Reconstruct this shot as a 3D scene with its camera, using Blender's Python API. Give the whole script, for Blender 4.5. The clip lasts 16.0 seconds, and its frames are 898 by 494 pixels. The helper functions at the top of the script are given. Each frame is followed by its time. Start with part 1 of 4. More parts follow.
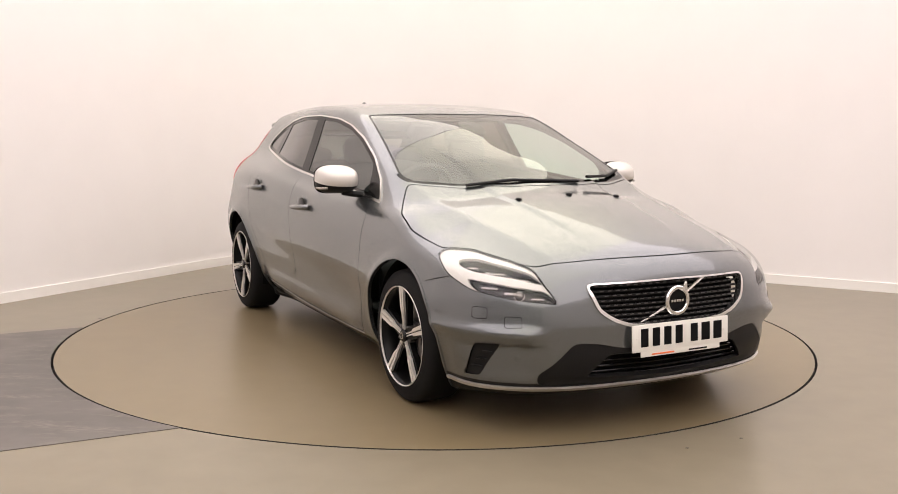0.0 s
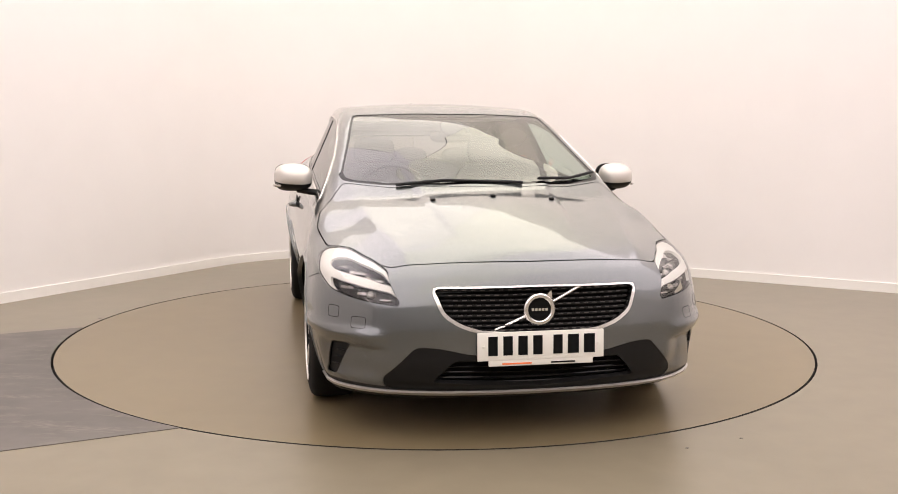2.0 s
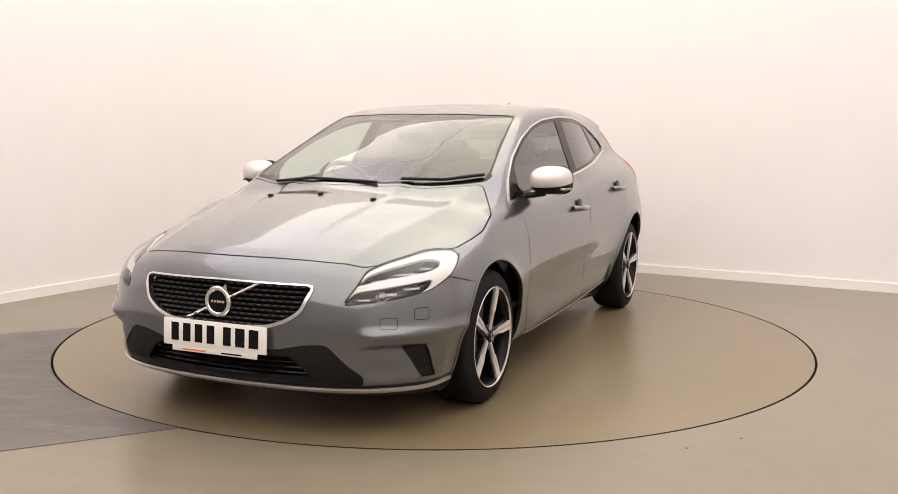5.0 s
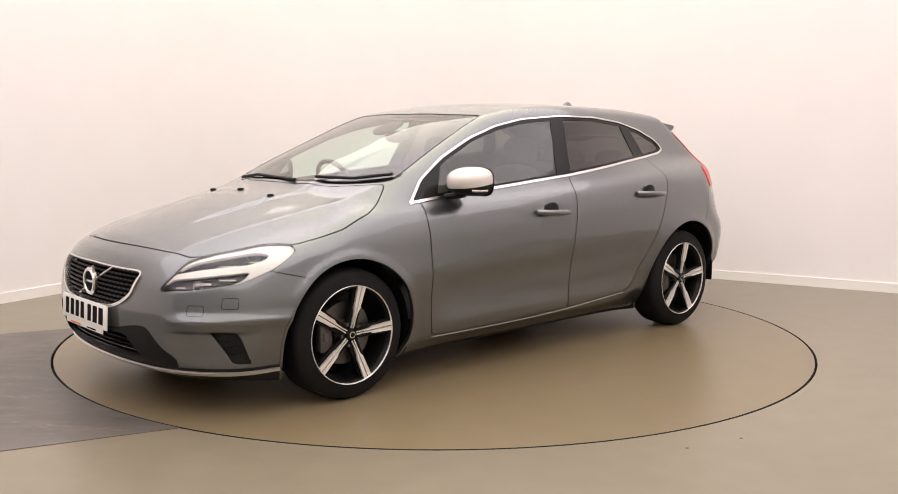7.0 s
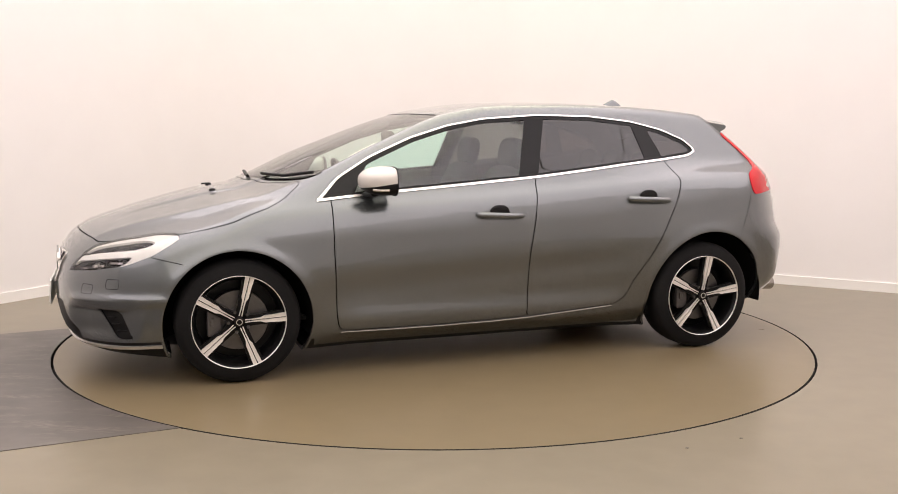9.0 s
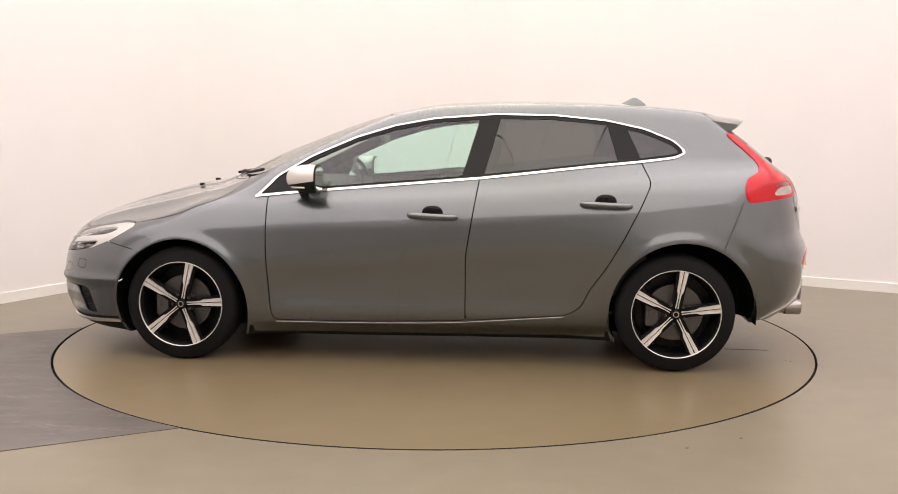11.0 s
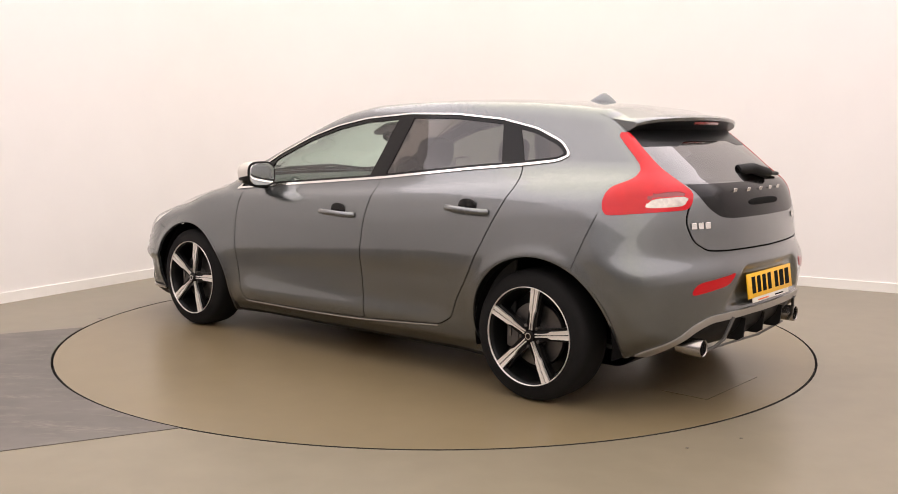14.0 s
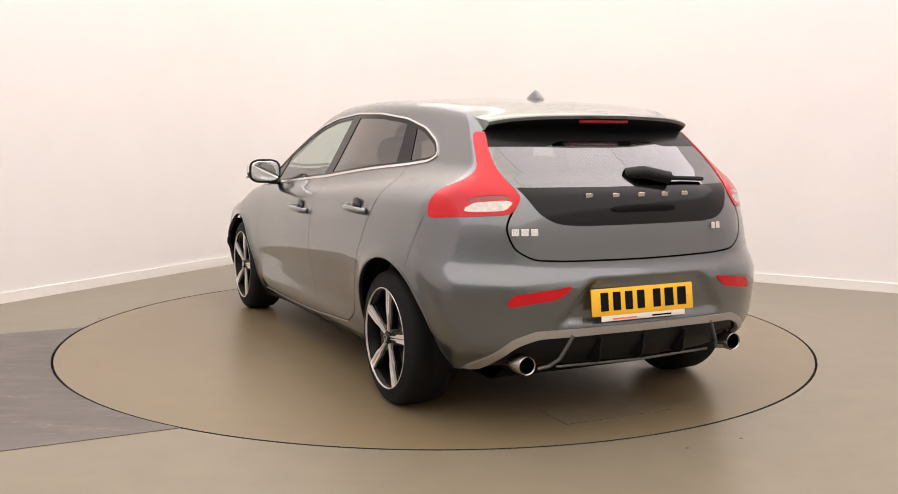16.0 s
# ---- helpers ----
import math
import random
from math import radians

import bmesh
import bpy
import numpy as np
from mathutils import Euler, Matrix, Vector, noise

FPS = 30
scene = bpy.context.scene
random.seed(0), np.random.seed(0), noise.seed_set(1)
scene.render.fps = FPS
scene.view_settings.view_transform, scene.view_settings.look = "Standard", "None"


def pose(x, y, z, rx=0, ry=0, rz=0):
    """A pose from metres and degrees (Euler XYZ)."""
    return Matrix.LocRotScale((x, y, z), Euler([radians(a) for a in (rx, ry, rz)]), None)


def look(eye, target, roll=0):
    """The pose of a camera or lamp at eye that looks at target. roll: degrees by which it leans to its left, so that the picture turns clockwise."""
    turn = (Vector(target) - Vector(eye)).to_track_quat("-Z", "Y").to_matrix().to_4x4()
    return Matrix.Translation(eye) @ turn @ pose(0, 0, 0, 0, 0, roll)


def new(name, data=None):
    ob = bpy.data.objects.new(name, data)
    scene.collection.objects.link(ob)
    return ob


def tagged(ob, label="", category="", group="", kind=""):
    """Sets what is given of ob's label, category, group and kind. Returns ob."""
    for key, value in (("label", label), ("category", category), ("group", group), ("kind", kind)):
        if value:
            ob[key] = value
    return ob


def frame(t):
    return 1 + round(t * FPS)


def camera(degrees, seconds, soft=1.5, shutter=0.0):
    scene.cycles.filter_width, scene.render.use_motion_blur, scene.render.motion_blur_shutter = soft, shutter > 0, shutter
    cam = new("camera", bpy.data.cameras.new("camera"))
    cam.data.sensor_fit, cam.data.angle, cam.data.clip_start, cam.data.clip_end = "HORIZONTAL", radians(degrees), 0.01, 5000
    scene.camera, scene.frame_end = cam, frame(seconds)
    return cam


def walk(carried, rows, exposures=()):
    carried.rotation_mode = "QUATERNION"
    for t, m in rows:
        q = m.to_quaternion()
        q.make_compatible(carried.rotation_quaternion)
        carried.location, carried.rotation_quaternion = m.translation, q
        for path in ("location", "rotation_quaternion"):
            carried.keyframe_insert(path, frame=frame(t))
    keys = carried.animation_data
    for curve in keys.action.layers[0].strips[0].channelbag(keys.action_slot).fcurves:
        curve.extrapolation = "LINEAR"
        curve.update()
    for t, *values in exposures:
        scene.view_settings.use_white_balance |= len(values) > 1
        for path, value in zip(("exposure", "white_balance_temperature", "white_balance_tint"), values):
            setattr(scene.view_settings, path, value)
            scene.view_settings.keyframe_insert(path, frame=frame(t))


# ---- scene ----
EYE = Vector((0.0, -5.841, 1.2496))
YAW, PITCH, ROLL = radians(-0.760), radians(-6.981), 0.310
AIM = Vector((-math.sin(YAW) * math.cos(PITCH), math.cos(YAW) * math.cos(PITCH), math.sin(PITCH)))
cam = camera(50.79, 16.0, soft=0.9)
walk(cam, [(0, look(EYE, EYE + AIM, ROLL)), (16, look(EYE, EYE + AIM, ROLL))])
# ---- light ----
world = bpy.data.worlds.new("world")
scene.world = world
world.use_nodes = True
world.node_tree.nodes["Background"].inputs[0].default_value = (1, 0.95, 0.88, 1)
world.node_tree.nodes["Background"].inputs[1].default_value = 0.3
scene.view_settings.exposure = 0.0
LIGHT = 1.07  # strength of the ceiling panels


# ---- materials ----
def material(name, colour, rough=0.5, metal=0.0, coat=0.0, grain=0.0, scale=30.0, bump=0.0, emit=0.0, spec=0.5):
    m = bpy.data.materials.new(name)
    m.use_nodes = True
    nt = m.node_tree
    b = nt.nodes["Principled BSDF"]
    b.inputs["Base Color"].default_value = (*colour, 1)
    b.inputs["Roughness"].default_value, b.inputs["Metallic"].default_value = rough, metal
    b.inputs["Coat Weight"].default_value, b.inputs["Coat Roughness"].default_value = coat, 0.025
    b.inputs["Specular IOR Level"].default_value = spec
    if emit:
        b.inputs["Emission Color"].default_value = (*colour, 1)
        b.inputs["Emission Strength"].default_value = emit
    if grain or bump:
        co = nt.nodes.new("ShaderNodeTexCoord")
        n1, n2 = nt.nodes.new("ShaderNodeTexNoise"), nt.nodes.new("ShaderNodeTexNoise")
        n1.inputs["Scale"].default_value, n2.inputs["Scale"].default_value = scale, scale / 9
        n1.inputs["Detail"].default_value = n2.inputs["Detail"].default_value = 5
        add = nt.nodes.new("ShaderNodeMath")
        for n in (n1, n2):
            nt.links.new(co.outputs["Object"], n.inputs["Vector"])
        nt.links.new(n1.outputs[0], add.inputs[0])
        nt.links.new(n2.outputs[0], add.inputs[1])
        ramp = nt.nodes.new("ShaderNodeMapRange")
        nt.links.new(add.outputs[0], ramp.inputs[0])
        ramp.inputs[1].default_value, ramp.inputs[2].default_value = 0.6, 1.4
        ramp.inputs[3].default_value, ramp.inputs[4].default_value = 1 - grain, 1 + grain
        mix = nt.nodes.new("ShaderNodeVectorMath")
        mix.operation = "SCALE"
        mix.inputs[0].default_value = colour
        nt.links.new(ramp.outputs[0], mix.inputs["Scale"])
        nt.links.new(mix.outputs[0], b.inputs["Base Color"])
        if bump:
            bp = nt.nodes.new("ShaderNodeBump")
            bp.inputs["Strength"].default_value, bp.inputs["Distance"].default_value = bump, 0.002
            nt.links.new(n1.outputs[0], bp.inputs["Height"])
            nt.links.new(bp.outputs[0], b.inputs["Normal"])
    return m


WALL = material("wall_paint", (0.82, 0.785, 0.765), 0.6, grain=0.02, scale=3, bump=0.05)
BACK_WALL = material("pale_wall_paint", (0.76, 0.735, 0.715), 0.6, grain=0.03, scale=3, bump=0.05)
# Unseen wall behind the camera; its dim light is put into the grey.
SOUTH_WALL = material("shaded_wall", (0.38, 0.37, 0.36), 0.6, grain=0.03, scale=3, bump=0.05)
FLOOR = material("floor_resin", (0.206, 0.175, 0.122), 0.31, grain=0.11, scale=6)
DISC = material("disc_resin", (0.186, 0.144, 0.082), 0.30, grain=0.08, scale=6)
DARK_FLOOR = material("dark_floor", (0.095, 0.083, 0.074), 0.4, grain=0.55, scale=4, bump=0.05)


def scuffs(m, turn, light):
    """Pale drag marks and worn patches, drawn out along one direction."""
    nt = m.node_tree
    b = nt.nodes["Principled BSDF"]
    base = b.inputs["Base Color"].links[0].from_socket
    co, mp, n1, n2 = (nt.nodes.new("ShaderNode" + k) for k in ("TexCoord", "Mapping", "TexNoise", "TexNoise"))
    mp.inputs["Rotation"].default_value = (0, 0, radians(-turn))
    mp.inputs["Scale"].default_value = (1.0, 4.5, 1.0)
    nt.links.new(co.outputs["Object"], mp.inputs["Vector"])
    for n, sc in ((n1, 2.6), (n2, 22.0)):
        n.inputs["Scale"].default_value, n.inputs["Detail"].default_value = sc, 6
        nt.links.new(mp.outputs[0], n.inputs["Vector"])
    r1, r2, mul, mix = (nt.nodes.new("ShaderNode" + k) for k in ("MapRange", "MapRange", "Math", "Mix"))
    for n, r, lo, hi in ((n1, r1, 0.50, 0.66), (n2, r2, 0.42, 0.62)):
        nt.links.new(n.outputs[0], r.inputs[0])
        r.inputs[1].default_value, r.inputs[2].default_value = lo, hi
    mul.operation = "MULTIPLY"
    nt.links.new(r1.outputs[0], mul.inputs[0])
    nt.links.new(r2.outputs[0], mul.inputs[1])
    mix.data_type = "RGBA"
    nt.links.new(mul.outputs[0], mix.inputs[0])
    nt.links.new(base, mix.inputs[6])
    mix.inputs[7].default_value = (*light, 1)
    nt.links.new(mix.outputs[2], b.inputs["Base Color"])
    return m


scuffs(DARK_FLOOR, 25.5, (0.17, 0.15, 0.125))
SKIRT = material("skirting_paint", (0.85, 0.82, 0.78), 0.35)
BLACK_GAP = material("gap_black", (0.01, 0.009, 0.008), 0.9)
CEIL = material("ceiling_paint", (0.8, 0.77, 0.73), 0.8)


# ---- the room ----
def mesh_ob(name, verts, faces, mat, parent=None, smooth=False):
    me = bpy.data.meshes.new(name)
    me.from_pydata([tuple(v) for v in verts], [], [tuple(f) for f in faces])
    me.materials.append(mat)
    if smooth:
        me.polygons.foreach_set("use_smooth", [True] * len(me.polygons))
    me.update()
    ob = new(name, me)
    ob.parent = parent
    return ob


def boxed(lo, hi):
    (a, b, c), (d, e, f) = lo, hi
    v = [(a, b, c), (d, b, c), (d, e, c), (a, e, c), (a, b, f), (d, b, f), (d, e, f), (a, e, f)]
    return v, [(3, 2, 1, 0), (4, 5, 6, 7), (0, 1, 5, 4), (1, 2, 6, 5), (2, 3, 7, 6), (3, 0, 4, 7)]


CORNER, ROOM_TURN, DISC_R = Vector((-1.196, 4.27)), 60.0, 2.226
U = Vector((math.cos(radians(ROOM_TURN)), math.sin(radians(ROOM_TURN))))  # along the left wall, away from the camera
N = Vector((U.y, -U.x))  # along the far wall
ROOM_L, ROOM_W, ROOM_H = 14.0, 10.5, 4.2


def room_point(a, b, z):
    """a metres back along the left wall from the corner, b metres along the far wall."""
    p = CORNER - U * a + N * b
    return (p.x, p.y, z)


def room_box(name, a0, a1, b0, b1, z0, z1, mat, label, kind="structure"):
    v = [room_point(a, b, z) for z in (z0, z1) for a, b in ((a0, b0), (a1, b0), (a1, b1), (a0, b1))]
    f = [(3, 2, 1, 0), (4, 5, 6, 7), (0, 1, 5, 4), (1, 2, 6, 5), (2, 3, 7, 6), (3, 0, 4, 7)]
    return tagged(mesh_ob(name, v, f, mat), label, kind=kind)


room_box("wall_west", -0.15, ROOM_L, -0.15, 0, 0, ROOM_H, WALL, "plain warm white painted studio wall")
room_box("wall_north", -0.15, 0, 0, ROOM_W, 0, ROOM_H, WALL, "plain warm white painted studio wall")
room_box("wall_east", -0.15, ROOM_L, ROOM_W, ROOM_W + 0.15, 0, ROOM_H, BACK_WALL, "plain pale painted studio wall")
# Out of view; its dark colour dims reflections in the car's front.
room_box("wall_south", ROOM_L, ROOM_L + 0.15, -0.15, ROOM_W + 0.15, 0, ROOM_H, SOUTH_WALL, "unseen studio wall coloured dark grey to stand for dim light")


COVE_R = 1.7


def cove(name, r, z1, mat):
    """A rounded corner between the two walls behind the turntable."""
    n, v, f = 64, [], []
    for k in range(n + 1):
        t = math.pi / 2 * k / n
        a, b = COVE_R - r * math.sin(t), COVE_R - r * math.cos(t)
        v += [room_point(a, b, 0), room_point(a, b, z1), room_point(a - 0.03 * math.sin(t), b - 0.03 * math.cos(t), z1)]
    for k in range(n):
        f.append((3 * k, 3 * k + 3, 3 * k + 4, 3 * k + 1))
        if z1 < 1:
            f.append((3 * k + 1, 3 * k + 4, 3 * k + 5, 3 * k + 2))
    return mesh_ob(name, v, f, mat, smooth=z1 > 1)


tagged(cove("wall_corner", COVE_R - 0.0006, ROOM_H, WALL), "rounded warm white painted wall corner", kind="structure")
tagged(cove("skirting_board_corner", COVE_R - 0.014, 0.076, SKIRT), "white painted skirting board along the rounded corner", kind="structure")
room_box("ceiling", -0.15, ROOM_L + 0.15, -0.15, ROOM_W + 0.15, ROOM_H, ROOM_H + 0.1, CEIL, "white painted studio ceiling")
room_box("skirting_board_west", COVE_R, ROOM_L, 0.0, 0.014, 0, 0.076, SKIRT, "white painted skirting board along the wall")
room_box("skirting_board_north", 0.0, 0.014, COVE_R, ROOM_W, 0, 0.076, SKIRT, "white painted skirting board along the wall")


def ring_floor():
    n = 160
    v, f = [], []
    corners = [room_point(a, b, 0) for a, b in ((0, 0), (ROOM_L, 0), (ROOM_L, ROOM_W), (0, ROOM_W))]
    for i in range(n):
        t = 2 * math.pi * i / n
        v.append(((DISC_R + 0.012) * math.cos(t), (DISC_R + 0.012) * math.sin(t), 0))
    for i in range(n):
        v.append((v[i][0], v[i][1], -0.06))
    for i in range(n):
        t = 2 * math.pi * i / n
        d = Vector((math.cos(t), math.sin(t)))
        best = 99
        for k in range(4):
            p, q = Vector(corners[k][:2]), Vector(corners[(k + 1) % 4][:2])
            e = q - p
            den = d.x * e.y - d.y * e.x
            if abs(den) > 1e-9:
                s = (p.x * e.y - p.y * e.x) / den
                if s > 0:
                    best = min(best, s)
        v.append((d.x * best, d.y * best, 0))
    for c in corners:
        v.append(c)
    for i in range(n):
        j = (i + 1) % n
        f.append((i, 2 * n + i, 2 * n + j, j))
        f.append((i, j, n + j, n + i))
        a = Vector(v[2 * n + i][:2]), Vector(v[2 * n + j][:2])
        for k, c in enumerate(corners):
            t0, t1, tc = (math.atan2(p[1], p[0]) for p in (a[0], a[1], c))
            if (tc - t0) % (2 * math.pi) < (t1 - t0) % (2 * math.pi):
                f.append((2 * n + i, 3 * n + k, 2 * n + j))
    ob = mesh_ob("floor", v, f, FLOOR)
    ob.data.materials.append(BLACK_GAP)
    for p in ob.data.polygons:
        p.material_index = 1 if p.normal.z < 0.5 else 0
    return ob


tagged(ring_floor(), "glossy beige resin studio floor with faint scuffs", kind="structure")
mesh = mesh_ob("floor_pit", *boxed((-DISC_R - 0.2, -DISC_R - 0.2, -0.08), (DISC_R + 0.2, DISC_R + 0.2, -0.065)), BLACK_GAP)
tagged(mesh, "dark gap below the turntable edge", kind="structure")


def dark_strip():
    """The dark floor panel that runs up to the turntable's edge."""
    d, m = Vector((math.cos(radians(25.5)), math.sin(radians(25.5)))), 60
    w = Vector((-d.y, d.x))
    v, f = [], []
    for i in range(m + 1):
        s = -1.305 + (1.035 + 1.305) * i / m
        inner = -math.sqrt((DISC_R + 0.013) ** 2 - s * s)
        for a in (inner, -4.6):
            p = d * a + w * s
            v += [(p.x, p.y, 0.003), (p.x, p.y, -0.003)]
    for i in range(m):
        k = 4 * i
        f.append((k, k + 4, k + 6, k + 2))
        f.append((k + 1, k + 5, k + 4, k))
    f += [(0, 2, 3, 1), (4 * m + 1, 4 * m + 3, 4 * m + 2, 4 * m)]
    return mesh_ob("floor_panel", v, f, DARK_FLOOR)


tagged(dark_strip(), "worn dark grey floor panel beside the turntable", kind="structure")


def disc_mesh():
    n, rings = 180, (0.0, 1.0, 2.0, DISC_R - 0.002, DISC_R)
    v, f = [(0, 0, 0)], []
    for r, z in zip(rings[1:], (0, 0, 0, -0.003)):
        v += [(r * math.cos(2 * math.pi * i / n), r * math.sin(2 * math.pi * i / n), z) for i in range(n)]
    v += [(DISC_R * math.cos(2 * math.pi * i / n), DISC_R * math.sin(2 * math.pi * i / n), -0.05) for i in range(n)]
    for i in range(n):
        j = (i + 1) % n
        f.append((0, 1 + i, 1 + j))
        for k in range(4):
            a = 1 + k * n
            f.append((a + i, a + n + i, a + n + j, a + j))
    base = new("turntable")
    k = 1 + 3 * n
    mesh_ob("deck", v[:k], [q for q in f if max(q) < k], DISC, base)
    rim = [tuple(i - (k - n) for i in q) for q in f if max(q) >= k]
    mesh_ob("rim", v[k - n:], rim, BLACK_GAP, base)
    return base


turntable = tagged(disc_mesh(), "round beige resin car turntable flush with the floor", "turntable")


def floor_marks():
    """The hatch let into the deck, and chips and scuffs on deck and floor."""
    seam = mesh_ob("hatch_seam", *boxed((-0.2815, -0.1195, -0.002), (0.2815, 0.1195, 0.0006)), BLACK_GAP, turntable)
    plate = mesh_ob("hatch", *boxed((-0.280, -0.118, -0.002), (0.280, 0.118, 0.0022)), HATCH, turntable)
    for ob in (seam, plate):
        ob.matrix_basis = pose(-0.823, 1.655, 0, 0, 0, 26)
    tagged(plate, "pale square hatch cover")
    scuff = mesh_ob("scuff", *boxed((-0.03, -0.003, -0.001), (0.03, 0.003, 0.001)), HATCH, turntable)
    scuff.matrix_basis = pose(-0.42, 2.05, 0, 0, 0, 75)
    for x, y, r in ((1.003, -2.205, 0.008), (1.258, -2.084, 0.007), (-2.235, 0.374, 0.014)):
        n = 9
        v = [(x + r * (1 + 0.3 * math.sin(3 * k)) * math.cos(2 * math.pi * k / n), y + r * math.sin(2 * math.pi * k / n), 0.0012) for k in range(n)]
        v += [(a, b, -0.002) for a, b, _ in v]
        f = [tuple(range(n))] + [(k, k + n, (k + 1) % n + n, (k + 1) % n) for k in range(n)]
        tagged(mesh_ob("floor_chip", v, f, DARK_FLOOR), "small dark chip in the beige resin floor", "floor chip", "chips in the floor")


HATCH = material("hatch_resin", (0.192, 0.154, 0.098), 0.30, grain=0.14, scale=14)
floor_marks()


# ---- ceiling lights ----
def ceiling_light(a, b, sa, sb, glow, label):
    """A diffuser panel in its frame, set by its place along the two walls."""
    light = tagged(new("ceiling_light"), label, "ceiling light", "ceiling light panels")
    x, y, _ = room_point(a, b, 0)
    light.matrix_basis = pose(x, y, ROOM_H - 0.045, 0, 0, ROOM_TURN - 90)
    p, q = sb / 2, sa / 2
    mesh_ob("diffuser", *boxed((-p + 0.008, -q + 0.008, -0.03), (p - 0.008, q - 0.008, -0.02)), glow, light)
    for lo, hi in (((-p, -q, -0.026), (-p + 0.008, q, 0.04)), ((p - 0.008, -q, -0.026), (p, q, 0.04)),
                   ((-p + 0.008, -q, -0.026), (p - 0.008, -q + 0.008, 0.04)), ((-p + 0.008, q - 0.008, -0.026), (p - 0.008, q, 0.04))):
        mesh_ob("light_frame", *boxed(lo, hi), SKIRT, light)


GLOWS = {}
PANEL_A, PANEL_B = 2.0, 2.1
for i in range(7):
    for j in range(5):
        a, b = (i + 0.5) * PANEL_A, (j + 0.5) * PANEL_B
        x, y, _ = room_point(a, b, 0)
        near = math.exp(-((x / 3.6) ** 2 + ((y + 0.2) / 4.2) ** 2))
        warm = math.exp(-((x - 0.1) / 1.3) ** 2)
        green = math.exp(-((x - 0.3) / 1.1) ** 2 - ((y - 1.9) / 1.2) ** 2)
        key = (round(1.55 + 0.85 * near, 1), round(warm, 1), round(green, 1))
        if key not in GLOWS:
            GLOWS[key] = material("diffuser_glow", (1.0, 0.924 + 0.02 * key[1] + 0.03 * key[2], 0.960 - 0.10 * key[1] - 0.12 * key[2]), emit=LIGHT * key[0])
        ceiling_light(a, b, PANEL_A, PANEL_B, GLOWS[key], "glowing white diffuser panel on the ceiling")
WHEELBASE, WHEEL_R = 2.647, 0.315


def smax(a, b, k):
    h = np.maximum(k - np.abs(a - b), 0) / k
    return np.maximum(a, b) + h * h * k / 4


def step(a, b, x):
    t = np.clip((x - a) / (b - a), 0, 1)
    return t * t * (3 - 2 * t)


def curve(xs, ys):
    """A smooth curve through points (monotone cubic), as a function of an array."""
    xs, ys = np.array(xs, float), np.array(ys, float)
    h, d = np.diff(xs), np.diff(ys) / np.diff(xs)
    m = np.zeros(len(xs))
    for i in range(1, len(xs) - 1):
        if d[i - 1] * d[i] > 0:
            w1, w2 = 2 * h[i] + h[i - 1], h[i] + 2 * h[i - 1]
            m[i] = (w1 + w2) / (w1 / d[i - 1] + w2 / d[i])
    m[0], m[-1] = d[0], d[-1]

    def f(x):
        x = np.clip(x, xs[0], xs[-1])
        i = np.clip(np.searchsorted(xs, x) - 1, 0, len(h) - 1)
        t = (x - xs[i]) / h[i]
        return ((1 + 2 * t) * (1 - t) ** 2 * ys[i] + t * (1 - t) ** 2 * h[i] * m[i]
                + t * t * (3 - 2 * t) * ys[i + 1] + t * t * (t - 1) * h[i] * m[i + 1])
    return f


# centre-line profiles of the car; x forward from the rear axle, z up from the ground
TOP = curve([-0.62, -0.5, -0.3, 0.0, 0.4, 0.8, 1.2, 1.5, 1.7, 1.95, 2.25, 2.5, 2.62, 2.75, 3.0, 3.2, 3.36, 3.46, 3.56],
            [1.290, 1.322, 1.362, 1.402, 1.427, 1.435, 1.423, 1.383, 1.332, 1.245, 1.12, 1.0, 0.955, 0.935, 0.875, 0.82, 0.765, 0.715, 0.62])
NOSE = curve([0.1, 0.2, 0.26, 0.35, 0.45, 0.55, 0.63, 0.69, 0.74, 0.8, 1.5], [3.30, 3.46, 3.51, 3.53, 3.53, 3.515, 3.49, 3.465, 3.42, 3.40, 3.40])
TAIL = curve([0.1, 0.25, 0.36, 0.48, 0.62, 0.72, 0.85, 0.98, 1.08, 1.18, 1.27, 1.5], [-0.56, -0.66, -0.762, -0.790, -0.803, -0.768, -0.755, -0.715, -0.602, -0.478, -0.36, -0.1])
SIDE = curve([-0.85, -0.72, -0.62, -0.48, -0.33, -0.2, -0.1, -0.05, 0.0, 0.08, 0.2, 0.3, 0.5],
             [0.73, 0.80, 0.836, 0.868, 0.887, 0.884, 0.864, 0.844, 0.803, 0.763, 0.706, 0.660, 0.57])
BELT = curve([-0.8, -0.1, 0.3, 1.2, 2.2, 3.5], [1.08, 1.06, 1.02, 0.95, 0.905, 0.87])


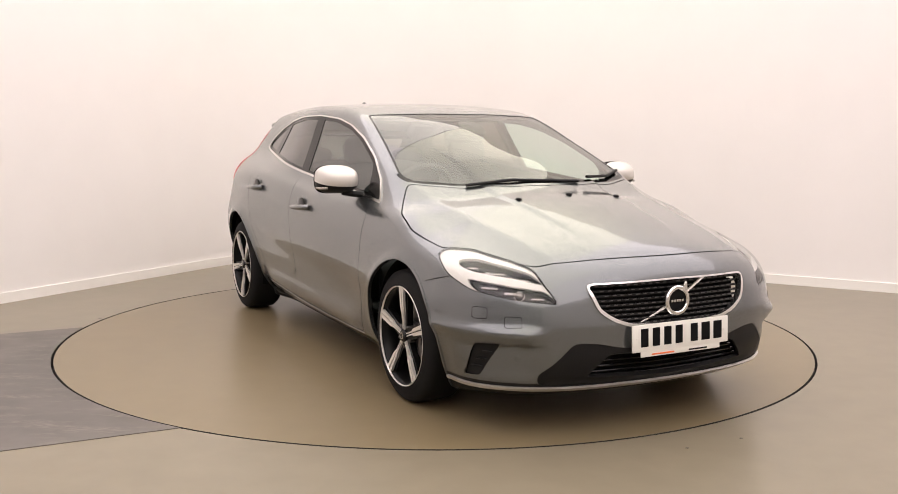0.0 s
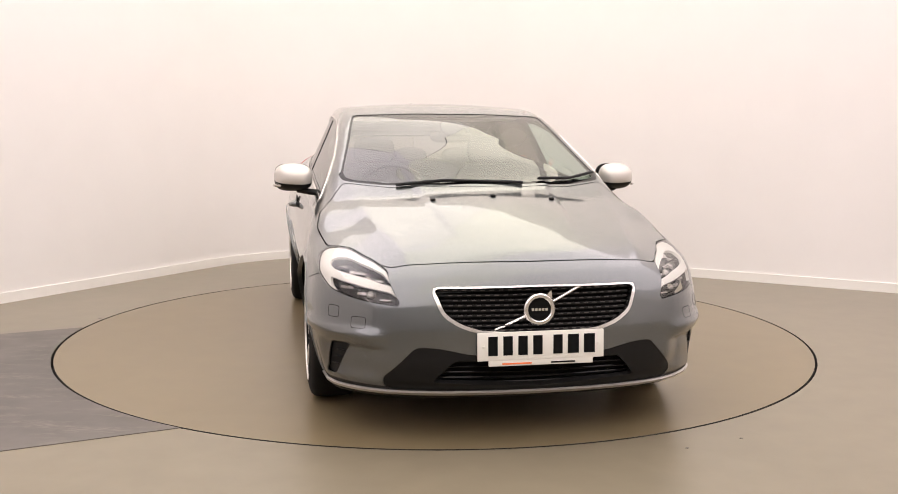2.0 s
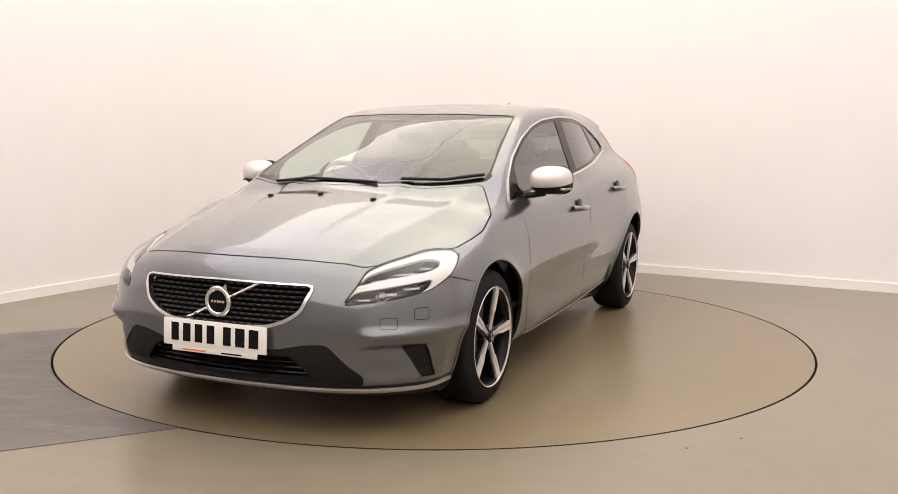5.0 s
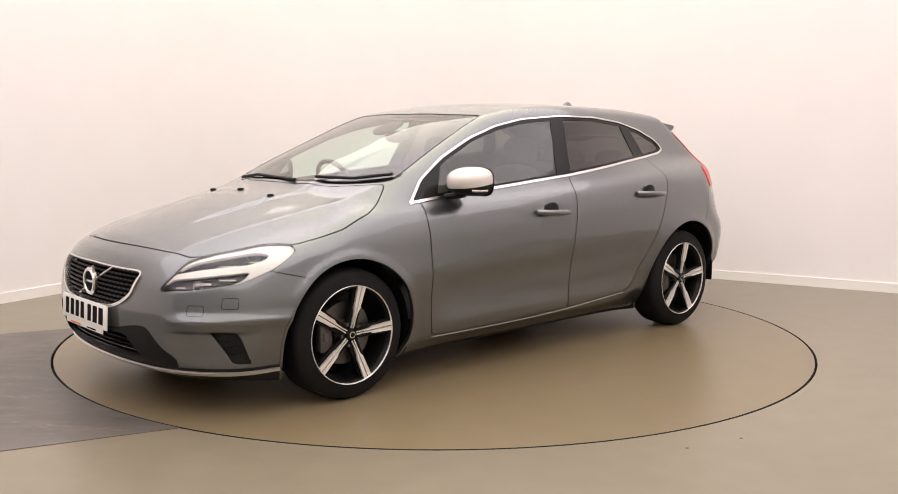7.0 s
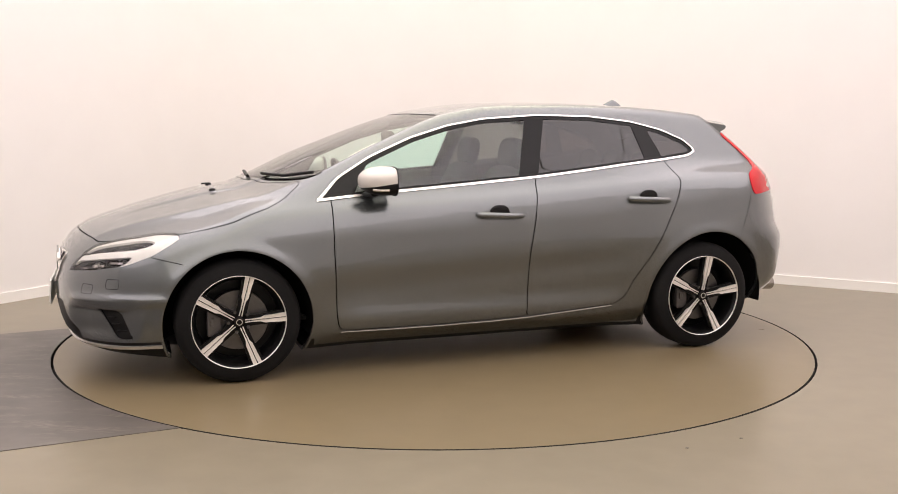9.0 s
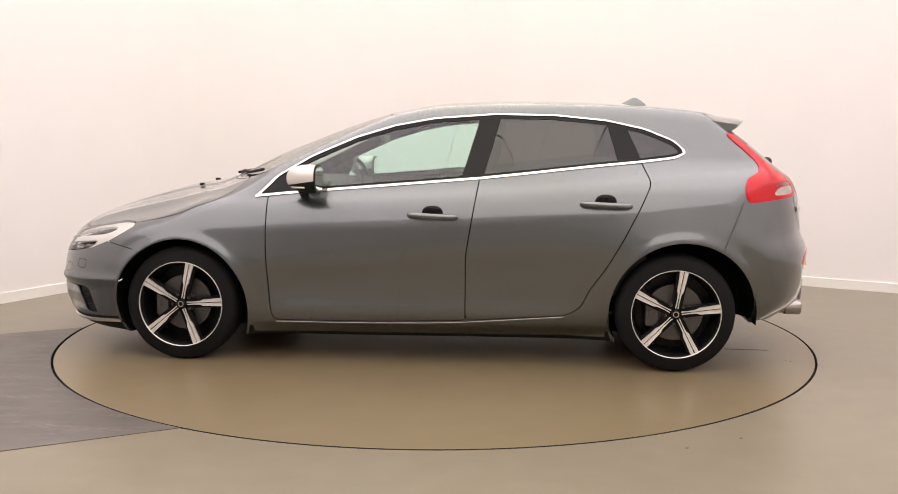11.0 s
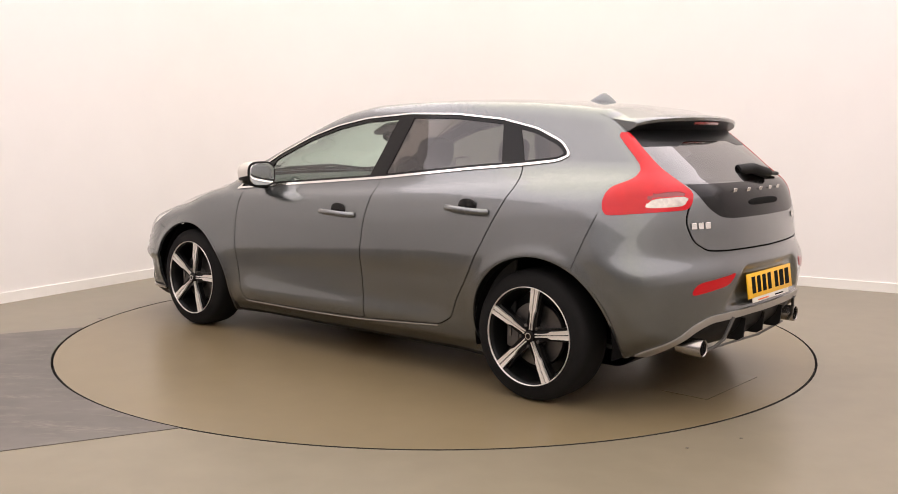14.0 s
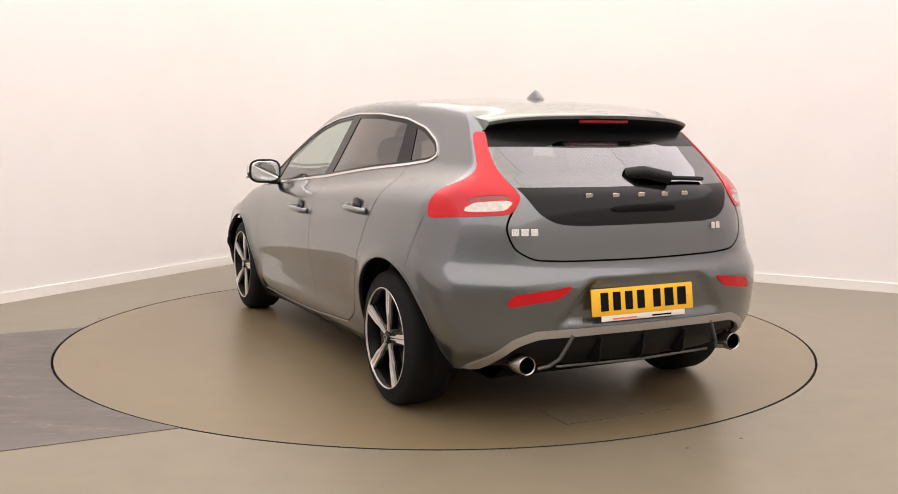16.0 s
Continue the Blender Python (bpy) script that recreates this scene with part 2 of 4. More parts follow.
def shell(P):
    """Below zero inside the car's body, above zero outside; P has x, y >= 0, z."""
    x, y, z = P[:, 0], P[:, 1], P[:, 2]
    sw = 0.32 * step(1.2, 1.9, x)
    crown = 0.085 + 0.065 * step(2.4, 2.8, x)
    fore = step(2.0, 2.3, x)
    dome = 0.008 * step(0.02, -0.02, y - (0.33 - 0.10 * (x - 2.6))) * fore * step(3.3, 2.9, x)
    ridge = y - (0.645 - 0.165 * (x - 2.42))
    dome = dome + (0.013 * np.exp(-np.sqrt(ridge ** 2 + 0.0001) / 0.05) - 0.005 * np.exp(-((ridge - 0.10) / 0.07) ** 2)) * fore * step(3.42, 3.2, x)
    h = TOP(x + sw * y * y) - crown * y * y + dome - 0.006
    w = SIDE(z - BELT(x))
    low_corner = step(0.72, 0.45, z)
    w = w - 0.020 * (1 - 0.7 * low_corner) * np.maximum(0, (x - 1.2) / 1.2) ** 2 - (0.020 + 0.026 * step(0.50, 1.0, z)) * np.maximum(0, (0.9 - x) / 1.2) ** 2
    w = w - 0.095 * step(0.92, -0.10, x) * step(0.93, 1.12, z)
    # flares over the wheels, a raised edge round each arch, the kicked-out foot of the doors
    flare_f, flare_r = np.exp(-((x - WHEELBASE) / 0.46) ** 2), np.exp(-(x / 0.46) ** 2)
    w = w + (0.034 * flare_f + 0.038 * flare_r) * step(1.02, 0.50, z) * step(0.05, 0.25, z)
    rim_f, rim_r = np.hypot(x - 2.645, z - 0.30) - 0.372, np.hypot(x + 0.035, z - 0.305) - 0.39
    w = w + 0.008 * (np.exp(-(rim_f / 0.03) ** 2) + np.exp(-(rim_r / 0.03) ** 2)) * step(0.15, 0.3, z)
    doors = step(0.25, 0.62, x) * step(2.35, 2.0, x)
    w = w + doors * (0.036 * np.exp(-((z - 0.265) / 0.085) ** 2) - 0.007 * np.exp(-((z - 0.50 + 0.05 * (x - 1.3)) / 0.07) ** 2))
    w = w - 0.035 * step(0.228, 0.15, z) * doors
    front = x - (NOSE(z) - 0.20 * y ** 2 - (0.75 - 0.13 * low_corner) * y ** 6)
    corner = 0.85 - 0.42 * step(1.04, 0.54, z) * step(0.25, 0.4, z)
    rear = (TAIL(z) + 0.20 * y ** 2 + corner * y ** 6) - x
    # brow over the side intake, hollow round it, recess for the rear plate
    u = np.degrees(np.arctan2(y, x - 2.6))
    corner_zone = step(34, 42, u) * step(72, 62, u) * step(2.75, 2.9, x)
    brow = corner_zone * (0.030 * np.exp(-((z - 0.435) / 0.026) ** 2) - 0.034 * step(0.40, 0.375, z) * step(0.205, 0.30, z) * step(60, 53, u))
    w, front = w + 0.7 * brow, front - brow
    edge = 0.44 - 0.75 * (z - 0.44)
    rear = rear + 0.022 * step(0.035, -0.035, y - edge) * step(0.452, 0.50, z) * step(0.665, 0.625, z)
    s = smax(y - w, z - h, 0.055)
    s = smax(s, front * 0.8, 0.05)
    s = smax(s, rear * 0.8, 0.05)
    low = 0.126 + 0.125 * step(-0.22, -0.44, x) + 0.03 * step(2.9, 3.2, x)
    return smax(s, low - z, 0.03)


def cast(eye, way):
    lo, hi = np.zeros(len(eye)), np.full(len(eye), 2.2)
    for _ in range(34):
        mid = (lo + hi) / 2
        inside = shell(eye + way * mid[:, None]) < 0
        lo, hi = np.where(inside, mid, lo), np.where(inside, hi, mid)
    return eye + way * lo[:, None]


def shell_normals(P):
    n, e = np.zeros_like(P), 2e-3
    for k in range(3):
        d = np.zeros(3)
        d[k] = e
        n[:, k] = shell(P + d) - shell(P - d)
    return n / np.maximum(np.linalg.norm(n, axis=1), 1e-9)[:, None]


def shell_mesh(nx=150, nphi=84, ncap=44):
    """The left half of the body's skin, as vertices and quads."""
    x0, x1 = 0.05, 2.85
    rows = [(x0, -a) for a in np.linspace(90, 0, ncap, endpoint=False)] + [(x, 0) for x in np.linspace(x0, x1, nx)]
    rows += [(x1, a) for a in np.linspace(0, 90, ncap + 1)[1:]]
    phi = np.radians(np.linspace(-90, 90, nphi))
    eye, way = [], []
    for x, a in rows:
        ca, sa = math.cos(radians(a)), math.sin(radians(a))
        zc = 0.66 - 0.12 * step(2.0, 2.85, x)
        for p in phi:
            eye.append((x, 0, zc))
            way.append((sa, ca * math.cos(p), ca * math.sin(p)))
    V = cast(np.array(eye), np.array(way))
    V[np.abs(V[:, 1]) < 1e-5, 1] = 0
    F = []
    for i in range(len(rows) - 1):
        for j in range(nphi - 1):
            a = i * nphi + j
            F.append((a, a + nphi, a + nphi + 1, a + 1))
    return V, F


# ---- car materials ----
def flakes(m, amount=0.10):
    """Fine metallic flake and slight unevenness in the paint."""
    nt = m.node_tree
    b = nt.nodes["Principled BSDF"]
    co, n = nt.nodes.new("ShaderNodeTexCoord"), nt.nodes.new("ShaderNodeTexNoise")
    n.inputs["Scale"].default_value = 900
    nt.links.new(co.outputs["Object"], n.inputs["Vector"])
    r = nt.nodes.new("ShaderNodeMapRange")
    nt.links.new(n.outputs[0], r.inputs[0])
    r.inputs[1].default_value, r.inputs[2].default_value = 0.3, 0.7
    base = b.inputs["Roughness"].default_value
    r.inputs[3].default_value, r.inputs[4].default_value = base - amount, base + amount
    nt.links.new(r.outputs[0], b.inputs["Roughness"])
    return m


def clear_glass(name, tint, gloss=0.085):
    m = bpy.data.materials.new(name)
    m.use_nodes = True
    nt = m.node_tree
    nt.nodes.remove(nt.nodes["Principled BSDF"])
    tr, gl, mix, fr = (nt.nodes.new("ShaderNode" + k) for k in ("BsdfTransparent", "BsdfGlossy", "MixShader", "LayerWeight"))
    tr.inputs[0].default_value = (*tint, 1)
    gl.inputs["Roughness"].default_value = 0.0
    # gloss of both faces of the pane: little head-on, full at a grazing angle
    power, scale = nt.nodes.new("ShaderNodeMath"), nt.nodes.new("ShaderNodeMapRange")
    power.operation, power.inputs[1].default_value = "POWER", 3.5
    scale.inputs[3].default_value, scale.inputs[4].default_value = gloss, 1.0
    fr.inputs[0].default_value = 0.5
    nt.links.new(fr.outputs["Facing"], power.inputs[0])
    nt.links.new(power.outputs[0], scale.inputs[0])
    nt.links.new(scale.outputs[0], mix.inputs[0])
    nt.links.new(tr.outputs[0], mix.inputs[1])
    nt.links.new(gl.outputs[0], mix.inputs[2])
    nt.links.new(mix.outputs[0], nt.nodes["Material Output"].inputs[0])
    return m


PAINT = flakes(material("grey_metallic_paint", (0.138, 0.147, 0.149), 0.30, 0.86, 1.0))
PAINT.node_tree.nodes["Principled BSDF"].inputs["Coat IOR"].default_value = 1.58
BLACK = material("black_plastic", (0.008, 0.0075, 0.0075), 0.5, grain=0.1, scale=200, bump=0.02, spec=0.22)
GLOSS_BLACK = material("gloss_black", (0.006, 0.0055, 0.0055), 0.14, spec=0.22)
BAND = material("black_band", (0.006, 0.006, 0.006), 0.3, spec=0.18)
LINER = material("dark_liner", (0.006, 0.0055, 0.0055), 0.95, spec=0.08)
CHROME = material("satin_chrome", (0.75, 0.74, 0.72), 0.22, 1.0)
ALLOY = material("machined_alloy", (0.78, 0.745, 0.70), 0.3, 0.55, grain=0.03, scale=300)
SILVER = material("satin_silver_paint", (0.62, 0.585, 0.54), 0.4, 0.35, 0.4)
TYRE = material("tyre_rubber", (0.006, 0.0055, 0.0055), 0.75, grain=0.2, scale=60, bump=0.1, spec=0.2)
RIM_BLACK = material("rim_black", (0.005, 0.0048, 0.0048), 0.3, spec=0.16)
STEEL = material("brake_steel", (0.12, 0.112, 0.105), 0.4, 0.9, grain=0.1, scale=80)
CALIPER = material("caliper_grey", (0.10, 0.09, 0.085), 0.5, 0.5)
GLASS = clear_glass("window_glass", (0.74, 0.92, 0.86))
PRIVACY = clear_glass("tinted_glass", (0.18, 0.155, 0.145))
SCREEN = clear_glass("windscreen_glass", (0.82, 0.86, 0.80))
BACKLIGHT = clear_glass("rear_screen_glass", (0.24, 0.22, 0.21), 0.20)
LENS = clear_glass("lamp_lens", (0.94, 0.94, 0.94), 0.04)
RED = material("red_lamp", (0.50, 0.004, 0.010), 0.13, 0, 0.2, grain=0.10, scale=18, spec=0.3)
STRIP_SILVER = material("strip_silver", (0.40, 0.375, 0.345), 0.4, 0.5)
RED_DARK = material("dark_red_lamp", (0.22, 0.006, 0.008), 0.15, 0, 0.8)
WHITE_LAMP = material("white_lamp", (0.50, 0.46, 0.40), 0.22, 0.6, 0.5, grain=0.35, scale=60)
DRL = material("daytime_light", (0.66, 0.635, 0.59), 0.35, emit=0.06)
PLATE_WHITE = material("white_plate", (0.78, 0.76, 0.70), 0.35)
PLATE_YELLOW = material("yellow_plate", (0.85, 0.47, 0.02), 0.35)
HOUSING = material("lamp_housing", (0.022, 0.021, 0.020), 0.25, 0.2)
LIP_DARK = material("dark_satin_trim", (0.10, 0.096, 0.09), 0.4, 0.4)
DARK_CHROME = material("dark_chrome", (0.38, 0.36, 0.34), 0.25, 1.0)
INK = material("plate_ink", (0.006, 0.006, 0.006), 0.8, spec=0.1)
ORANGE = material("orange_ink", (0.8, 0.18, 0.05), 0.5)
CLOTH = material("charcoal_seat", (0.022, 0.021, 0.021), 0.85, grain=0.2, scale=120, bump=0.2)
TRIM = material("dark_interior", (0.025, 0.024, 0.023), 0.7, grain=0.1, scale=90, bump=0.1)
HEADLINER = material("headliner", (0.35, 0.33, 0.30), 0.9)


def part(name, bm, mat, parent, label="", smooth=True):
    me = bpy.data.meshes.new(name)
    bm.normal_update()
    bm.to_mesh(me)
    bm.free()
    me.materials.append(mat)
    if smooth:
        me.polygons.foreach_set("use_smooth", [True] * len(me.polygons))
        me.set_sharp_from_angle(angle=radians(38))
    ob = new(name, me)
    ob.parent = parent
    return tagged(ob, label)


def solid(sx, sy, sz, bevel=0.0, seg=3, m=None):
    """A box with rounded edges, as a bmesh."""
    bm = bmesh.new()
    bmesh.ops.create_cube(bm, size=1)
    bmesh.ops.scale(bm, vec=(sx, sy, sz), verts=bm.verts)
    if bevel:
        bmesh.ops.bevel(bm, geom=bm.edges[:], offset=bevel, segments=seg, profile=0.5, affect="EDGES")
    if m is not None:
        bmesh.ops.transform(bm, matrix=m, verts=bm.verts)
    return bm


def egg(sx, sy, sz, p=2.6, m=None, nu=28, nv=18):
    """A rounded block (superellipsoid) with those half sizes."""
    bm = bmesh.new()
    sg = lambda a, e: math.copysign(abs(a) ** e, a)
    rows, e = [], 2 / p
    for j in range(nv + 1):
        v = -math.pi / 2 + math.pi * j / nv
        rows.append([bm.verts.new((sx * sg(math.cos(v), e) * sg(math.cos(2 * math.pi * i / nu), e),
                                   sy * sg(math.cos(v), e) * sg(math.sin(2 * math.pi * i / nu), e), sz * sg(math.sin(v), e))) for i in range(nu)])
    for j in range(nv):
        for i in range(nu):
            k = (i + 1) % nu
            bm.faces.new((rows[j][i], rows[j][k], rows[j + 1][k], rows[j + 1][i]))
    bmesh.ops.remove_doubles(bm, verts=bm.verts, dist=1e-5)
    if m is not None:
        bmesh.ops.transform(bm, matrix=m, verts=bm.verts)
    return bm


def revolve(profile, seg=64, m=None, closed=False):
    """Turns a profile of (radius, y) about the y axis."""
    bm = bmesh.new()
    rings = [[bm.verts.new((r * math.cos(2 * math.pi * i / seg), y, r * math.sin(2 * math.pi * i / seg))) for i in range(seg)] for r, y in profile]
    pairs = list(zip(rings, rings[1:] + rings[:1])) if closed else list(zip(rings, rings[1:]))
    for a, b in pairs:
        for i in range(seg):
            k = (i + 1) % seg
            bm.faces.new((a[i], a[k], b[k], b[i]))
    bmesh.ops.remove_doubles(bm, verts=bm.verts, dist=1e-6)
    bmesh.ops.recalc_face_normals(bm, faces=bm.faces)
    if m is not None:
        bmesh.ops.transform(bm, matrix=m, verts=bm.verts)
    return bm


def tube(points, r, seg=10, flat=1.0):
    """A round bar along points."""
    bm = bmesh.new()
    P = [Vector(p) for p in points]
    rings = []
    for i, p in enumerate(P):
        d = (P[min(i + 1, len(P) - 1)] - P[max(i - 1, 0)]).normalized()
        a = d.cross(Vector((0, 0, 1)) if abs(d.z) < 0.9 else Vector((1, 0, 0))).normalized()
        b = a.cross(d)
        rings.append([bm.verts.new(p + a * r * math.cos(t) + b * r * flat * math.sin(t)) for t in (2 * math.pi * k / seg for k in range(seg))])
    for a, b in zip(rings, rings[1:]):
        for k in range(seg):
            bm.faces.new((a[k], a[(k + 1) % seg], b[(k + 1) % seg], b[k]))
    bm.faces.new(rings[0])
    bm.faces.new(rings[-1][::-1])
    bmesh.ops.recalc_face_normals(bm, faces=bm.faces)
    return bm


def plate_of(points, depth, m=None):
    """A flat outline (x, z) given a thickness along y."""
    bm = bmesh.new()
    a = [bm.verts.new((x, 0, z)) for x, z in points]
    b = [bm.verts.new((x, depth, z)) for x, z in points]
    bm.faces.new(a)
    bm.faces.new(b[::-1])
    n = len(a)
    for i in range(n):
        k = (i + 1) % n
        bm.faces.new((a[i], b[i], b[k], a[k]))
    bmesh.ops.recalc_face_normals(bm, faces=bm.faces)
    if m is not None:
        bmesh.ops.transform(bm, matrix=m, verts=bm.verts)
    return bm


# ---- cutting the skin into panels ----
def rounded(poly):
    """The outline with its corners cut twice, so that it bends smoothly."""
    Q = np.array(poly, float)
    for _ in range(2):
        d = np.linalg.norm(np.roll(Q, -1, 0) - Q, axis=1)
        t = np.minimum(0.25, 0.014 / np.maximum(d, 1e-6))[:, None]
        n = np.roll(Q, -1, 0)
        Q = np.stack([Q * (1 - t) + n * t, Q * t + n * (1 - t)], 1).reshape(-1, 2)
    return Q


def outline(poly, a, b, r=0.0):
    """Signed distance (below zero inside) of points (a, b) to a closed outline; r rounds its corners."""
    Q = rounded(poly)
    d, inside = np.full(len(a), 9.0), np.zeros(len(a), bool)
    for (x0, y0), (x1, y1) in zip(Q, np.roll(Q, -1, 0)):
        ex, ey = x1 - x0, y1 - y0
        t = np.clip(((a - x0) * ex + (b - y0) * ey) / (ex * ex + ey * ey + 1e-12), 0, 1)
        d = np.minimum(d, np.hypot(a - x0 - t * ex, b - y0 - t * ey))
        c = ((y0 > b) != (y1 > b)) & (a < (x1 - x0) * (b - y0) / (y1 - y0 + 1e-12) + x0)
        inside ^= c
    return np.where(inside, -d, d) - r


class Skin:
    def __init__(self):
        V, F = shell_mesh(240, 140, 76)
        self.V, self.F = V, [list(f) for f in F]

    def cut(self, g, where=None):
        """Splits the faces along g = 0."""
        v = g(self.V)
        v[np.abs(v) < 6e-4] = 0
        ok = np.ones(len(v), bool) if where is None else where(self.V)
        s, new_v, made, out = np.sign(v).astype(int).tolist(), [], {}, []
        okl, n0 = ok.tolist(), len(v)
        for f in self.F:
            q = [s[i] for i in f]
            if min(q) >= 0 or max(q) <= 0 or not all(okl[i] for i in f):
                out.append(f)
                continue
            loop, zero = [], []
            for i, j in zip(f, f[1:] + f[:1]):
                if s[i] == 0:
                    zero.append(len(loop))
                loop.append(i)
                if s[i] * s[j] < 0:
                    k = (min(i, j), max(i, j))
                    if k not in made:
                        t = v[k[0]] / (v[k[0]] - v[k[1]])
                        made[k] = n0 + len(new_v)
                        new_v.append(self.V[k[0]] * (1 - t) + self.V[k[1]] * t)
                    zero.append(len(loop))
                    loop.append(made[k])
            if len(zero) == 2:
                a, b = zero
                p, r = loop[a:b + 1], loop[b:] + loop[:a + 1]
                out += [x for x in (p, r) if len(x) > 2]
            else:
                out.append(loop)
        if new_v:
            self.V = np.vstack([self.V, new_v])
        # neighbours that were not split keep their straight edge
        fixed = []
        for f in out:
            if any((min(i, j), max(i, j)) in made for i, j in zip(f, f[1:] + f[:1])):
                loop = []
                for i, j in zip(f, f[1:] + f[:1]):
                    loop.append(i)
                    k = (min(i, j), max(i, j))
                    if k in made:
                        loop.append(made[k])
                f = loop
            fixed.append(f)
        self.F = fixed

    def finish(self):
        self.N = shell_normals(np.where(np.abs(self.V) < 1e-9, 1e-9, self.V))
        self.N[self.V[:, 1] == 0, 1] = 0
        self.C = np.array([self.V[f].mean(0) for f in self.F])
        self.tag = np.full(len(self.F), "", dtype=object)

    def mark(self, name, mask):
        self.tag[mask & (self.tag == "")] = name

    def piece(self, tags, name, mat, parent, sides, push=0.0, thick=0.007, label=""):
        """Links the faces with these tags as one mesh: sides 'L', 'R' or 'LR' (both halves joined)."""
        tags = (tags,) if isinstance(tags, str) else tags
        pick = [f for f, t in zip(self.F, self.tag) if t in tags]
        verts, norms, faces, seen = [], [], [], {}
        P = self.V + self.N * push
        Pin = P - self.N * thick
        for side in sides:
            m = np.array([1, 1 if side == "L" else -1, 1])

            def at(i):
                k = (i, side if self.V[i, 1] > 0 else "C")
                if k not in seen:
                    seen[k] = len(verts)
                    verts.append(P[i] * m)
                    norms.append(self.N[i] * m)
                return seen[k]
            count = {}
            for f in pick:
                loop = [at(i) for i in f]
                faces.append(loop[::-1] if side == "L" else loop)
                for i, j in zip(f, f[1:] + f[:1]):
                    count[(i, j)] = 1
            if thick:
                for i, j in count:
                    if (j, i) in count or (len(sides) == 2 and self.V[i, 1] == 0 and self.V[j, 1] == 0):
                        continue
                    b = len(verts)
                    verts.extend([P[i] * m, P[j] * m, Pin[j] * m, Pin[i] * m])
                    norms.extend([np.zeros(3)] * 4)
                    faces.append([b, b + 1, b + 2, b + 3] if side == "L" else [b + 1, b, b + 3, b + 2])
        me = bpy.data.meshes.new(name)
        me.from_pydata([tuple(v) for v in verts], [], faces)
        me.materials.append(mat)
        me.polygons.foreach_set("use_smooth", [True] * len(me.polygons))
        me.update()
        me.normals_split_custom_set_from_vertices([tuple(n) for n in norms])
        ob = new(name, me)
        ob.parent = parent
        return tagged(ob, label)


# ---- outlines of the panels, in the car's own metres ----
DLO = [(2.243, .897), (2.134, 1.006), (1.949, 1.115), (1.714, 1.217), (1.499, 1.283), (1.284, 1.322), (.963, 1.345), (.643, 1.341), (.360, 1.314), (.155, 1.269),
       (.000, 1.206), (-.068, 1.140), (.000, 1.108), (.185, 1.085), (.44, 1.061), (1.03, .996), (1.681, .941), (1.806, .931), (2.108, .904), (2.213, .892)]
FRONT_DOOR = [(2.170, 1.30), (2.170, .64), (2.155, .30), (2.14, .232), (1.6, .232), (1.10, .247), (1.101, .329), (1.099, .598), (1.036, .984), (.956, 1.36)]
REAR_DOOR = [(.956, 1.36), (1.036, .984), (1.099, .598), (1.101, .329), (1.10, .247), (.568, .285), (.49, .33), (.45, .422), (.364, .546), (.281, .696), (.194, .865),
             (.137, .989), (.174, 1.079), (.25, 1.20)]
BONNET = [(2.55, 0), (2.535, .2), (2.45, .45), (2.30, .68), (2.41, .755), (2.50, .805), (2.66, .828), (2.90, .80), (2.93, .777), (3.016, .715), (3.206, .631), (3.295, .568),
          (3.320, 0.500), (3.353, 0.400), (3.379, 0.300), (3.397, 0.200), (3.408, 0.100), (3.412, 0.000)]
SCREEN_EDGE = [(2.50, 0), (2.485, .2), (2.40, .45), (2.27, .655), (2.20, .668), (1.9, .61), (1.53, .548), (1.585, .35), (1.635, 0)]
DEG = 0.0155
HEADLAMP = [(69.0, .728), (67.2, .747), (59.8, .745), (46.1, .711), (39.5, .684), (33.0, .560), (44.3, .577), (54.7, .604), (62.5, .655)]
POCKET_UP = [(61.5, .719), (56.5, .722), (46.3, .698), (40.2, .678), (36.0, .632), (44.4, .659), (56.1, .678), (60.8, .700)]
POCKET_LOW = [(57.0, .648), (47.3, .634), (36.0, .612), (32.0, .552), (44.2, .574), (54.0, .602)]
TAIL_LAMP = [(57.4, 1.247), (52.3, 1.247), (49.5, 1.192), (44.3, 1.093), (36.0, .986), (38.1, .916), (50.7, .902), (61.2, .888), (61.8, .953), (59.7, 1.007), (52.2, 1.05),
             (49.9, 1.092), (52.3, 1.152)]
TAIL_DARK = [(50.0, .967), (46.5, .988), (41.0, .994), (38.4, .983), (38.6, .977), (48.6, .966)]
REVERSE_LAMP = [(51.0, .922), (48.7, .962), (38.2, .974), (39.4, .930)]
TAILGATE = [(0, .725), (.395, .728), (.517, .735), (.587, .776), (.612, .85), (.60, .898), (.54, .986), (.58, 1.09), (.57, 1.19), (.55, 1.26), (.55, 1.5), (0, 1.5)]
REAR_GLASS = [(0, .868), (.326, .868), (.413, .877), (.481, .916), (.53, 1.0), (.572, 1.09), (.562, 1.2), (.545, 1.262), (0, 1.262)]
GRILLE = [(0, .640), (.41, .634), (.425, .615), (.39, .525), (.325, .482), (.245, .456), (0, .442)]
INTAKE = [(0, .355), (.285, .372), (.395, .397), (.49, .402), (.52, .37), (.62, .262), (.60, .214), (0, .212)]
INTAKE_MESH = [(0, .345), (.34, .348), (.43, .25), (0, .226)]
SIDE_SLOT = [(56.3, .240), (53.4, .386), (46.2, .392), (47.4, .366), (50.4, .29), (51.6, .246)]
DIFFUSER = [(0, .432), (.5, .424), (.58, .39), (.632, .335), (.68, .262), (.68, 0), (0, 0)]
